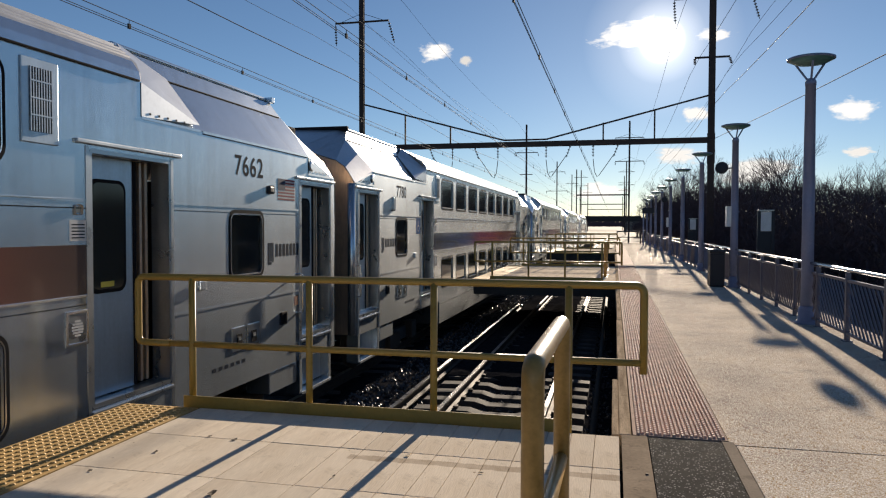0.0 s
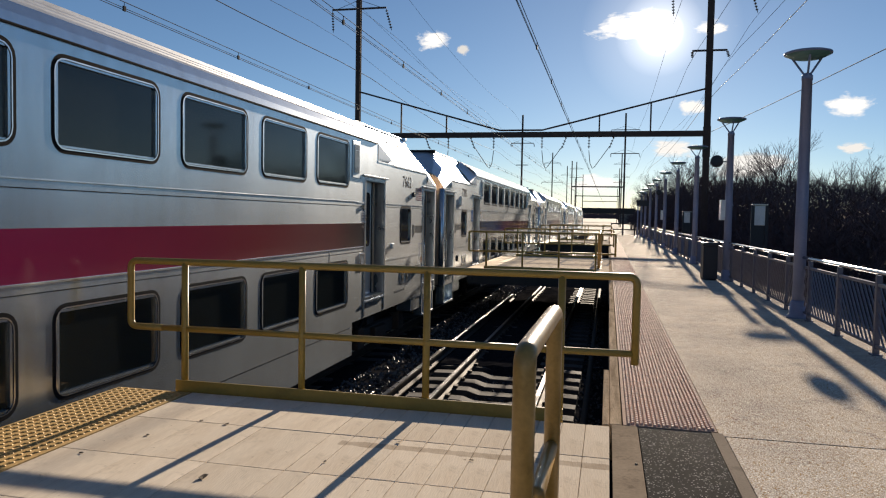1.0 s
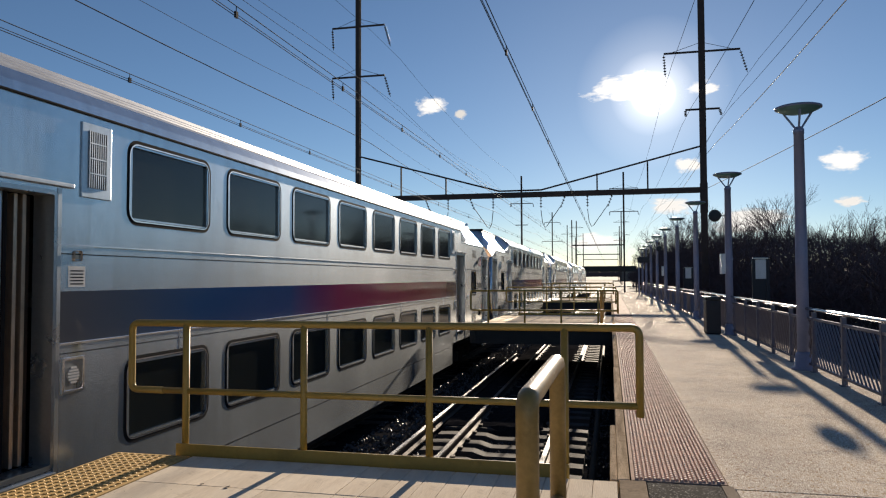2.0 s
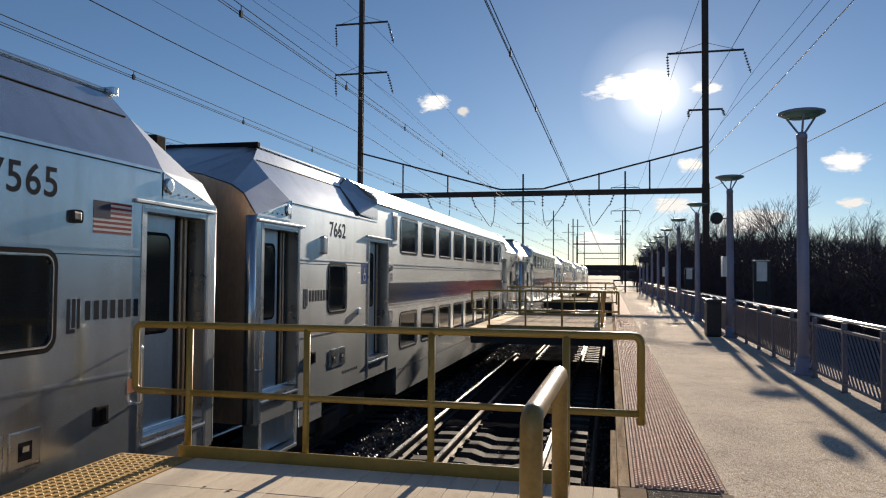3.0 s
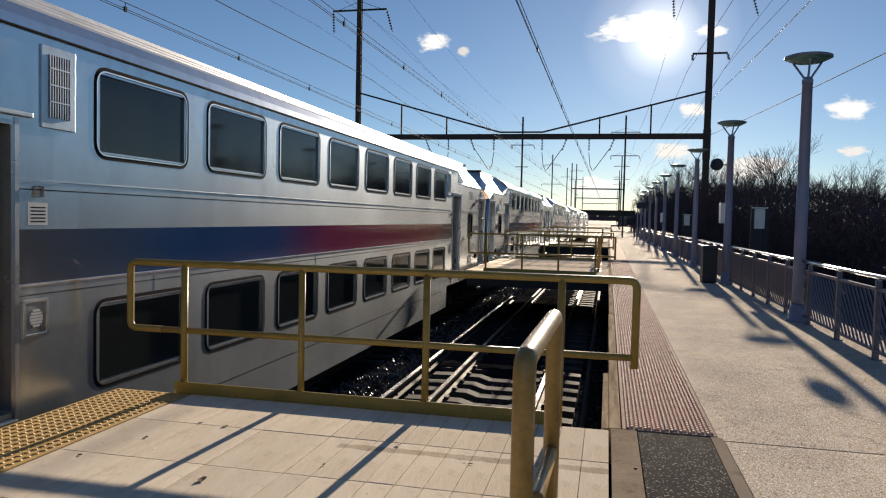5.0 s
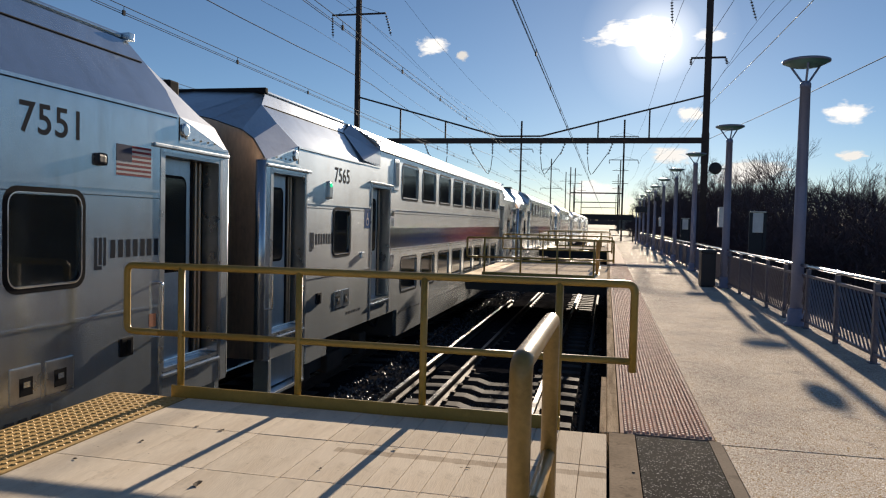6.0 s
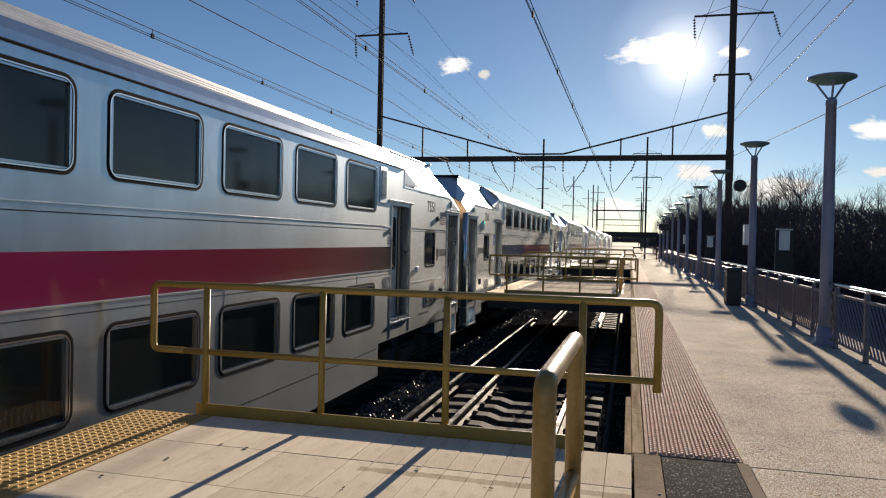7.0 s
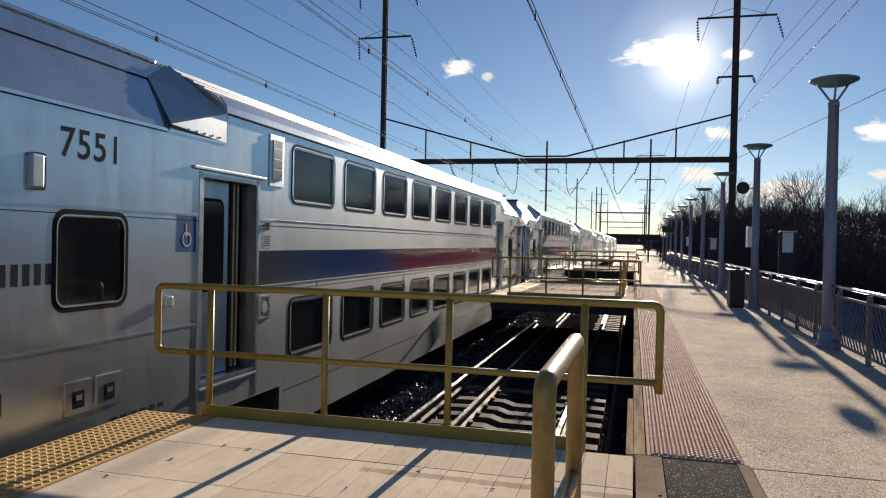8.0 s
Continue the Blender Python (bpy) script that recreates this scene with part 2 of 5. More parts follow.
def streaked(m, amount, dark, scale=(1, 2.6, 0.22)):
    """Rain streaks and grime running down a side."""
    nt, n = m.node_tree, m.node_tree.nodes
    p = n["Principled BSDF"]
    src = p.inputs["Base Color"].links[0].from_socket
    tc, mp, noi, ramp, mul, mx = n.new("ShaderNodeTexCoord"), n.new("ShaderNodeMapping"), n.new("ShaderNodeTexNoise"), n.new("ShaderNodeValToRGB"), n.new("ShaderNodeMath"), n.new("ShaderNodeMix")
    mp.inputs["Scale"].default_value = scale
    noi.inputs["Scale"].default_value, noi.inputs["Detail"].default_value, noi.inputs["Roughness"].default_value = 2.0, 7, 0.62
    ramp.color_ramp.elements[0].position, ramp.color_ramp.elements[1].position = 0.45, 0.72
    mul.operation = "MULTIPLY"
    mul.inputs[1].default_value = amount
    mx.data_type = "RGBA"
    mx.inputs[7].default_value = (*dark, 1)
    nt.links.new(tc.outputs["Object"], mp.inputs[0])
    nt.links.new(mp.outputs[0], noi.inputs["Vector"])
    nt.links.new(noi.outputs[0], ramp.inputs[0])
    nt.links.new(ramp.outputs[0], mul.inputs[0])
    nt.links.new(mul.outputs[0], mx.inputs[0])
    nt.links.new(src, mx.inputs[6])
    nt.links.new(mx.outputs[2], p.inputs["Base Color"])


streaked(STEEL, 0.45, (0.38, 0.40, 0.42))
streaked(STEEL_ROOF, 0.5, (0.24, 0.24, 0.24), (1.5, 1.5, 0.6))
streaked(DOORM, 0.4, (0.26, 0.28, 0.3))
streaked(STEEL_DARK, 0.5, (0.16, 0.13, 0.10))
streaked(DECKM, 0.4, (0.40, 0.30, 0.20), (2.6, 0.6, 1))


def footprint_stain(m):
    """A brown strip of ground-in dirt along the first row of boards, and scattered dark spots."""
    nt, n = m.node_tree, m.node_tree.nodes
    p = n["Principled BSDF"]
    src = p.inputs["Base Color"].links[0].from_socket
    geo, sep, noi, spot = n.new("ShaderNodeNewGeometry"), n.new("ShaderNodeSeparateXYZ"), n.new("ShaderNodeTexNoise"), n.new("ShaderNodeTexNoise")
    noi.inputs["Scale"].default_value, noi.inputs["Detail"].default_value, noi.inputs["Roughness"].default_value = 7.0, 8, 0.7
    spot.inputs["Scale"].default_value, spot.inputs["Detail"].default_value = 26.0, 3
    for node in (noi, spot, sep):
        nt.links.new(geo.outputs["Position"], node.inputs["Vector"])

    def math_node(op, a, b):
        q = n.new("ShaderNodeMath")
        q.operation = op
        for k, v in ((0, a), (1, b)):
            if isinstance(v, float):
                q.inputs[k].default_value = v
            else:
                nt.links.new(v, q.inputs[k])
        return q.outputs[0]

    dy = math_node("ABSOLUTE", math_node("SUBTRACT", sep.outputs[1], 3.81), 0.0)
    band = math_node("LESS_THAN", dy, math_node("MULTIPLY", noi.outputs[0], 0.085))
    east = math_node("GREATER_THAN", sep.outputs[0], -1.25)
    dirt = math_node("MULTIPLY", math_node("MULTIPLY", band, east), math_node("MULTIPLY", noi.outputs[0], 0.85))
    specks = math_node("MULTIPLY", math_node("GREATER_THAN", spot.outputs[0], 0.73), 0.7)
    mx = n.new("ShaderNodeMix")
    mx.data_type = "RGBA"
    mx.inputs[7].default_value = (0.22, 0.145, 0.085, 1)
    nt.links.new(math_node("MAXIMUM", dirt, specks), mx.inputs[0])
    nt.links.new(src, mx.inputs[6])
    nt.links.new(mx.outputs[2], p.inputs["Base Color"])


footprint_stain(DECKM)
streaked(TIMBER, 0.55, (0.16, 0.11, 0.07), (9, 0.5, 9))


# ---- mesh helpers ----
def box(bm, x0, x1, y0, y1, z0, z1, bevel=0.0):
    r = bmesh.ops.create_cube(bm, size=1.0)
    vs = r["verts"]
    for v in vs:
        v.co = Vector((x0 + (v.co.x + 0.5) * (x1 - x0), y0 + (v.co.y + 0.5) * (y1 - y0), z0 + (v.co.z + 0.5) * (z1 - z0)))
    if bevel:
        es = list({e for v in vs for e in v.link_edges})
        bmesh.ops.bevel(bm, geom=es, offset=bevel, segments=2, affect="EDGES", profile=0.6)
    return bm


def boxes(*dims, bevel=0.0):
    bm = bmesh.new()
    for d in dims:
        box(bm, *d, bevel=bevel)
    return bm


def tube(bm, pts, r, n=6, r1=None, square=False):
    """A tube along a polyline; tapers to r1; square gives a square section."""
    pts = [Vector(p) for p in pts]
    if square:
        n = 4
    rings, a = [], None
    for i, p in enumerate(pts):
        d = (pts[min(i + 1, len(pts) - 1)] - pts[max(i - 1, 0)]).normalized()
        if a is None:
            ref = Vector((0, 0, 1)) if abs(d.z) < 0.92 else Vector((0, 1, 0))
            a = d.cross(ref).normalized()
        else:
            a = (a - d * a.dot(d)).normalized()
        b = d.cross(a).normalized()
        rad = r if r1 is None else r + (r1 - r) * i / (len(pts) - 1)
        rad *= 1.32 if square else 1.0
        off = math.pi / 4 if square else 0.0
        rings.append([bm.verts.new(p + rad * (math.cos(off + 2 * math.pi * k / n) * a + math.sin(off + 2 * math.pi * k / n) * b)) for k in range(n)])
    for q, s in zip(rings, rings[1:]):
        for k in range(n):
            bm.faces.new((q[k], q[(k + 1) % n], s[(k + 1) % n], s[k]))
    bm.faces.new(rings[0][::-1])
    bm.faces.new(rings[-1])
    return bm


def rounded(pts, r, steps=4):
    """A polyline with its inner corners rounded."""
    pts = [Vector(p) for p in pts]
    out = [pts[0]]
    for a, b, c in zip(pts, pts[1:], pts[2:]):
        p, q = b + (a - b).normalized() * r, b + (c - b).normalized() * r
        for k in range(steps + 1):
            u = k / steps
            out.append(p * (1 - u) ** 2 + b * 2 * u * (1 - u) + q * u * u)
    return out + [pts[-1]]


def extrude(bm, profile, y0, y1, close=False):
    """A profile of (x, z) drawn along y; y0 and y1 may be numbers or lists, one for each point."""
    ya = y0 if isinstance(y0, (list, tuple)) else [y0] * len(profile)
    yb = y1 if isinstance(y1, (list, tuple)) else [y1] * len(profile)
    a = [bm.verts.new((x, y, z)) for (x, z), y in zip(profile, ya)]
    b = [bm.verts.new((x, y, z)) for (x, z), y in zip(profile, yb)]
    k = len(profile)
    for i in range(k if close else k - 1):
        bm.faces.new((a[i], a[(i + 1) % k], b[(i + 1) % k], b[i]))
    if close:
        bm.faces.new(a[::-1])
        bm.faces.new(b)
    return bm


def lathe(bm, profile, n=16, at=(0, 0, 0)):
    """Rings of (radius, height) round the z axis."""
    rings = []
    for r, z in profile:
        rings.append([bm.verts.new((at[0] + r * math.cos(2 * math.pi * k / n), at[1] + r * math.sin(2 * math.pi * k / n), at[2] + z)) for k in range(n)])
    for q, s in zip(rings, rings[1:]):
        for k in range(n):
            bm.faces.new((q[k], q[(k + 1) % n], s[(k + 1) % n], s[k]))
    bm.faces.new(rings[0][::-1])
    bm.faces.new(rings[-1])
    return bm


def mesh(name, bm, material, smooth=False):
    bmesh.ops.recalc_face_normals(bm, faces=bm.faces)
    me = bpy.data.meshes.new(name)
    bm.to_mesh(me)
    bm.free()
    me.materials.append(material)
    if smooth:
        for p in me.polygons:
            p.use_smooth = True
    return me


def part(name, bm, material, parent, label="", smooth=False):
    ob = new(name, mesh(name, bm, material, smooth))
    ob.parent = parent
    return tagged(ob, label)


def shared(name, me, parent, m=None):
    ob = new(name, me)
    ob.parent = parent
    if m is not None:
        ob.matrix_basis = m
    return ob


def thing(name, label, category, at=(0, 0, 0), group="", kind="", rz=0):
    ob = new(name)
    ob.matrix_basis = pose(*at, 0, 0, rz)
    return tagged(ob, label, category, group, kind)


def solid(name, bm, material, label, category, group="", kind="", smooth=False, at=None):
    ob = new(name, mesh(name, bm, material, smooth))
    if at is not None:
        ob.matrix_basis = at
    return tagged(ob, label, category, group, kind)


def text_mesh(words, size, material, depth=0.004):
    cu = bpy.data.curves.new("lettering", "FONT")
    cu.offset, cu.space_character = size * 0.012, 1.08
    cu.body, cu.size, cu.align_x, cu.align_y, cu.extrude = words, size, "CENTER", "CENTER", depth
    tmp = bpy.data.objects.new("lettering", cu)
    me = bpy.data.meshes.new_from_object(tmp)
    bpy.data.objects.remove(tmp)
    me.materials.clear()
    me.materials.append(material)
    return me


# ---- ground, tracks ----
GRADE = 0.0045  # the line and its platform fall gently away from the camera
TRACKS = (-1.37, -5.175, -9.2, -13.1)
RAIL_Z = -1.22
bm = bmesh.new()
bmesh.ops.create_grid(bm, x_segments=2, y_segments=2, size=4500)
solid("ground", bm, SOIL, "dark winter ground reaching the horizon", "ground", kind="structure", at=pose(0, 0, -2.0))

bm = bmesh.new()
prof = [(-16.4, -1.99), (-15.2, -1.53), (-14.2, -1.50), (-11.2, -1.53), (-9.2, -1.50), (-7.2, -1.53), (-5.2, -1.50), (-4.1, -1.40), (-3.15, -1.40), (-2.75, -1.53), (-1.4, -1.52), (0.4, -1.54), (1.3, -1.99)]
ys = [-40 + 0.7 * i for i in range(160)] + [72 + 12 * i for i in range(70)]
rows = []
for y in ys:
    rows.append([bm.verts.new((x, y, z + random.uniform(-0.03, 0.03))) for x, z in prof])
for a, b in zip(rows, rows[1:]):
    for i in range(len(prof) - 1):
        bm.faces.new((a[i], a[i + 1], b[i + 1], b[i]))
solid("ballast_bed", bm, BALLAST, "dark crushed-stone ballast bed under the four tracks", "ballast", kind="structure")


def stones():
    rng = random.Random(4)
    verts, faces = [], []
    for _ in range(13000):
        y = 4.6 + 26 * rng.random() ** 1.5
        x = rng.uniform(-3.9, 0.3)
        z = (-1.525 if x > -2.85 else -1.40) + rng.uniform(-0.01, 0.03)
        s = rng.uniform(0.022, 0.045)
        k = len(verts)
        a = rng.uniform(0, 6.3)
        for j in range(3):
            verts.append((x + s * math.cos(a + 2.1 * j) * rng.uniform(0.7, 1.2), y + s * math.sin(a + 2.1 * j) * rng.uniform(0.7, 1.2), z + rng.uniform(-0.4, 0.3) * s))
        verts += [(x + rng.uniform(-0.3, 0.3) * s, y + rng.uniform(-0.3, 0.3) * s, z + s * rng.uniform(0.5, 1.0)), (x, y, z - s)]
        for j in range(3):
            faces += [(k + j, k + (j + 1) % 3, k + 3), (k + (j + 1) % 3, k + j, k + 4)]
    me = bpy.data.meshes.new("ballast_stones")
    me.from_pydata(verts, [], faces)
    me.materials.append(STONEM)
    tagged(new("ballast_stones", me), "loose angular dark ballast stones between the rails", "ballast", kind="stuff")


stones()

RAIL_PROF = [(-0.07, 0), (0.07, 0), (0.07, 0.02), (0.012, 0.04), (0.012, 0.125), (0.035, 0.14), (0.035, 0.162), (-0.035, 0.162), (-0.035, 0.14), (-0.012, 0.125), (-0.012, 0.04), (-0.07, 0.02)]


def rail(parent, x, y0, y1, z_top, head, label=""):
    bm = extrude(bmesh.new(), [(px + x, pz + z_top - 0.172) for px, pz in RAIL_PROF], y0, y1, True)
    r = part("rail", bm, RAILM, parent, label)
    part("rail_head", boxes((x - 0.033, x + 0.033, y0, y1, z_top - 0.014, z_top)), head, r, "running surface, polished or in the darker shaded tone")


def tie_mesh():
    bm = bmesh.new()
    prof = [(-1.3, 0.0), (-1.3, 0.19), (-1.05, 0.2), (-0.45, 0.2), (-0.25, 0.14), (0.25, 0.14), (0.45, 0.2), (1.05, 0.2), (1.3, 0.19), (1.3, 0.0)]
    extrude(bm, prof, -0.13, 0.13, True)
    return mesh("tie", bm, TIEM)


TIE = tie_mesh()
CLIP = mesh("rail_clip", boxes((-0.13, -0.06, -0.06, 0.06, 0.2, 0.245), (0.06, 0.13, -0.06, 0.06, 0.2, 0.245), bevel=0.01), RAILM)
for i, tx in enumerate(TRACKS):
    tr = thing("railway_track", "steel rails on concrete ties in dark ballast", "railway track", (0, 0, 0), "tracks", "structure")
    for s in (-0.752, 0.752):
        rail(tr, tx + s, -40, 520, RAIL_Z, RAILSHADE if i == 0 else RAILTOP)
    if i == 0:
        for k in range(150):
            y = 1.2 + 0.62 * k
            t = shared("tie", TIE, tr, pose(tx, y, RAIL_Z - 0.375 + random.uniform(-0.008, 0.008), 0, 0, random.uniform(-0.6, 0.6)))
            if k < 60:
                for s in (-0.752, 0.752):
                    shared("rail_clip", CLIP, t, pose(s, 0, 0))
    else:
        bm = bmesh.new()
        for k in range(220):
            box(bm, tx - 1.3, tx + 1.3, -20 + 0.62 * k, -19.74 + 0.62 * k, RAIL_Z - 0.36, RAIL_Z - 0.185)
        part("ties", bm, TIEM, tr, "row of concrete ties")["kind"] = "stuff"

# Ballast cover added over the ties to keep this stretch of track black.
bm = bmesh.new()
rows = []
for j in range(92):
    y = 12.7 + 0.23 * j
    rows.append([bm.verts.new((-2.9 + 0.2 * i, y, RAIL_Z - 0.155 - (0.2 if j in (0, 91) or i in (0, 11) else 0) + random.uniform(-0.025, 0.025))) for i in range(12)])
for a, b in zip(rows, rows[1:]):
    for i in range(11):
        bm.faces.new((a[i], a[i + 1], b[i + 1], b[i]))
solid("ballast_heap", bm, BALLAST, "dark ballast cover level with the ties, added to darken the track", "ballast", kind="structure")

spare = thing("spare_rail", "rusty spare rail lying beside the track", "rail", (0, 0, 0), "spare rails")
rail(spare, -2.86, 3.0, 24.8, -1.26, RAILTOP)
spare2 = thing("guard_rail", "dark rail lying under the platform edge", "rail", (0, 0, 0), "spare rails")
part("pipe_rail", tube(bmesh.new(), [(0.09, 3.0, -1.27), (0.09, 40.0, -1.27)], 0.05, 8), UNDER, spare2, "", True)

# ---- platform ----
plat = thing("platform", "sunlit exposed-aggregate concrete platform slabs", "platform", kind="structure")
slab_y = [-9.18, -4.58, 0.02, 4.62] + [4.62 + 9.2 * i for i in range(1, 8)]
for a, b in zip(slab_y, slab_y[1:]):
    x0 = 1.12 if b < 4.8 else 1.088
    part("slab", boxes((x0, 3.75, a + 0.006, b - 0.006, -0.28, 0.0), bevel=0.006), CONC, plat)
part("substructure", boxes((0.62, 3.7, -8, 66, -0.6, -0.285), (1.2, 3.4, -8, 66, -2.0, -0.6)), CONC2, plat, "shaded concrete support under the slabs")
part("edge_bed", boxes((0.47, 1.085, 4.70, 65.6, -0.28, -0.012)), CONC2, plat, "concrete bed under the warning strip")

edge = thing("edge_timber", "weathered timber rubbing board along the platform edge", "timber", kind="structure")
ty = 4.72
while ty < 65:
    ln = random.uniform(2.2, 3.6)
    part("board", boxes((0.385 + random.uniform(-0.006, 0.006), 0.464, ty, ty + ln - 0.012, -0.26, -0.004 + random.uniform(-0.006, 0.003)), bevel=0.008), TIMBER, edge)
    ty += ln
part("splintered_board", boxes((0.33, 0.38, 4.73, 6.6, -0.25, -0.012), bevel=0.007), TIMBER, edge, "shorter split outer board")


def domes(bm_name, x0, x1, y0, y1, pitch, r, h, material, parent, label):
    verts, faces = [], []
    nx, ny = int((x1 - x0) / pitch), int((y1 - y0) / pitch)
    for i in range(nx):
        for j in range(ny):
            x, y = x0 + (i + 0.5) * (x1 - x0) / nx, y0 + (j + 0.5) * (y1 - y0) / ny
            k = len(verts)
            for rad, z in ((r, 0.0), (r * 0.62, h)):
                verts += [(x + rad * math.cos(math.pi / 3 * q), y + rad * math.sin(math.pi / 3 * q), z) for q in range(6)]
            faces += [(k + q, k + (q + 1) % 6, k + 6 + (q + 1) % 6, k + 6 + q) for q in range(6)] + [tuple(k + 6 + q for q in range(6))]
    me = bpy.data.meshes.new(bm_name)
    me.from_pydata(verts, [], faces)
    me.materials.append(material)
    ob = new(bm_name, me)
    ob.parent = parent
    return tagged(ob, label, kind="stuff")


strip = thing("platform_warning_strip", "worn brick-brown tactile warning strip along the platform", "tactile paving", kind="structure")
for k in range(50):
    y = 4.70 + 1.22 * k
    part("tactile_tile", boxes((0.472, 1.082, y + 0.004, y + 1.216, -0.012, 0.002)), TACT_R, strip)
for off in (0.0, 1.0):
    dm = domes("tactile_domes", 0.48, 1.06, 4.71, 26.0, 0.055, 0.0155, 0.012, DOMEM, strip, "rows of small raised domes")
    dm.location = (0.0275 * off, 0.0275 * off, 0.002)

plate = thing("threshold", "steel edge plate and dark grit plate where deck meets platform", "threshold", kind="structure")
part("edge_plate", boxes((0.395, 0.565, -3, 4.69, -0.03, 0.002), bevel=0.003), mat("worn_steel_plate", (0.33, 0.27, 0.205), 0.9, 0.0, 0.25, 3, 40, 0.1, wear=0.6, spec=0.0), plate, "worn grey steel edge plate")
part("grit_plate", boxes((0.57, 1.035, -3, 4.655, -0.03, 0.004), bevel=0.003), RUBBER, plate, "black speckled grit plate")
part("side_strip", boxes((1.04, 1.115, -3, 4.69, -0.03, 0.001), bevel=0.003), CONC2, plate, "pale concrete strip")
part("bolt", lathe(bmesh.new(), [(0.009, 0), (0.009, 0.004), (0.005, 0.006)], 8, (0.41, 3.2, 0.002)), RAILM, plate)
part("bolt", lathe(bmesh.new(), [(0.009, 0), (0.009, 0.004), (0.005, 0.006)], 8, (0.53, 3.9, 0.002)), RAILM, plate)


# ---- decks over the near track ----
def deck(y0, y1, detailed):
    d = thing("bridge_deck", "pale weathered plank deck bridging the near track", "deck", (0, 0, 0), "bridge decks", "structure")
    if detailed:
        nx, x0, w, row = 20, -2.79, 0.1585, 0.695
        me = mesh("plank", boxes((-w / 2 + 0.0012, w / 2 - 0.0012, -0.3445, 0.3445, -0.05, 0.0), bevel=0.0055), DECKM)
        wide = mesh("plank", boxes((-w * 1.5 + 0.0008, w * 1.5 - 0.0008, -0.3445, 0.3445, -0.05, 0.0), bevel=0.002), DECKM)
        y = y1 - row / 2
        while y > y0:
            for i in (1, 4, 7):
                shared("plank", wide, d, pose(x0 + (i + 0.5) * w, y, random.uniform(-0.0012, 0.0008)))
            for i in range(9, nx):
                shared("plank", me, d, pose(x0 + (i + 0.5) * w, y, random.uniform(-0.0015, 0.001)))
            y -= row
    else:
        n = int((y1 - y0) / 0.74)
        for k in range(n):
            a, b = y0 + k * (y1 - y0) / n, y0 + (k + 1) * (y1 - y0) / n
            part("plank", boxes((-2.8, 0.385, a + 0.004, b - 0.004, -0.05, 0.0), bevel=0.003), DECKM, d)
    # End beam of the far decks is deepened only to block low sun.
    part("deck_beam", boxes((-3.4, 0.38, y1 - 0.16, y1 - 0.02, -0.42 if detailed else -0.78, -0.055), (-3.4, 0.38, y0 + 0.05, y0 + 0.2, -0.42, -0.055), (-3.40, -3.25, y0, y1 - 0.2, -0.32, -0.055)), UNDER, d, "dark steel support beams, deepened at far deck ends to block sun")
    part("tactile_panel", boxes((-3.44, -2.805, y0, y1 - 0.01, -0.05, 0.002), bevel=0.004), TACT_Y, d, "yellow tactile edge panel")
    if detailed:
        domes("tactile_domes", -3.43, -2.82, max(y0, 0.5), y1 - 0.02, 0.0605, 0.019, 0.006, TACT_Y, d, "rows of raised yellow domes").location.z = 0.002
    return d


deck(-3.0, 4.655, True)
deck(19.05, 26.3, False)
deck(41.0, 48.0, False)


def railing(y, r=0.027):
    """Two-rail pipe railing across the deck with a kick plate; a return loop at the train side and a dropped end at the platform."""
    g = thing("yellow_railing", "mustard-yellow steel pipe railing with kick plate across the deck", "railing", (0, y, 0), "deck railings")
    part("top_rail", tube(bmesh.new(), rounded([(-3.1, 0, 0.482), (-3.39, 0, 0.482), (-3.39, 0, 1.01), (0.537, 0, 1.018), (0.537, 0, 0.415)], 0.06, 5), r, 8), YELLOW, g, "top rail with rounded returns", True)
    part("mid_rail", tube(bmesh.new(), [(-3.15, 0, 0.482), (0.52, 0, 0.489)], r * 0.92, 8), YELLOW, g, "", True)
    for x in (-2.905, -1.912, -0.937, 0.032):
        post = part("post", tube(bmesh.new(), [(x, 0, -0.2), (x, 0, 1.012)], r, 8), YELLOW, g, "", True)
        part("weld", lathe(bmesh.new(), [(r * 1.25, 0.475), (r * 1.25, 0.497)], 8, (x, 0, 0)), YELLOW, post)
        part("foot_plate", boxes((x - 0.06, x + 0.06, -0.045, -0.03, -0.2, -0.06), bevel=0.003), YELLOW, post)
    part("kick_plate", boxes((-2.96, 0.06, -0.045, -0.028, -0.05, 0.082), bevel=0.003), YELLOW, g, "flat mustard kick plate")
    return g


rail_a = railing(4.73)
for yy in (19.2, 26.2, 41.1, 47.9):
    copy_thing(rail_a, pose(0, yy, 0))


def handrail(x, y0, y1):
    g = thing("loop_handrail", "worn yellow loop handrail with polished top beside the deck", "handrail", (x, y0, 0), "loop handrails", rz=-0.9)
    ln, r = y1 - y0, 0.037
    part("loop", tube(bmesh.new(), rounded([(0, 0, 0.0), (0, 0, 0.98), (0, ln, 0.98), (0, ln, 0.0)], 0.055, 6), r, 12), YELLOW_WORN, g, "bent steel tube worn bright on top", True)
    part("mid_rail", tube(bmesh.new(), rounded([(0.0, ln - 0.02, 0.36), (0.0, 0.5, 0.36), (0.0, 0.44, 0.36)], 0.03), r * 0.85, 10), YELLOW_WORN, g, "", True)
    for yy in (0, ln):
        part("base_plate", boxes((-0.08, 0.08, yy - 0.08, yy + 0.08, 0.0, 0.012), bevel=0.003), YELLOW, g)
    return g


hr = handrail(0.09, 1.90, 2.98)
copy_thing(hr, pose(0.095, 20.6, 0))
copy_thing(hr, pose(0.095, 24.0, 0))

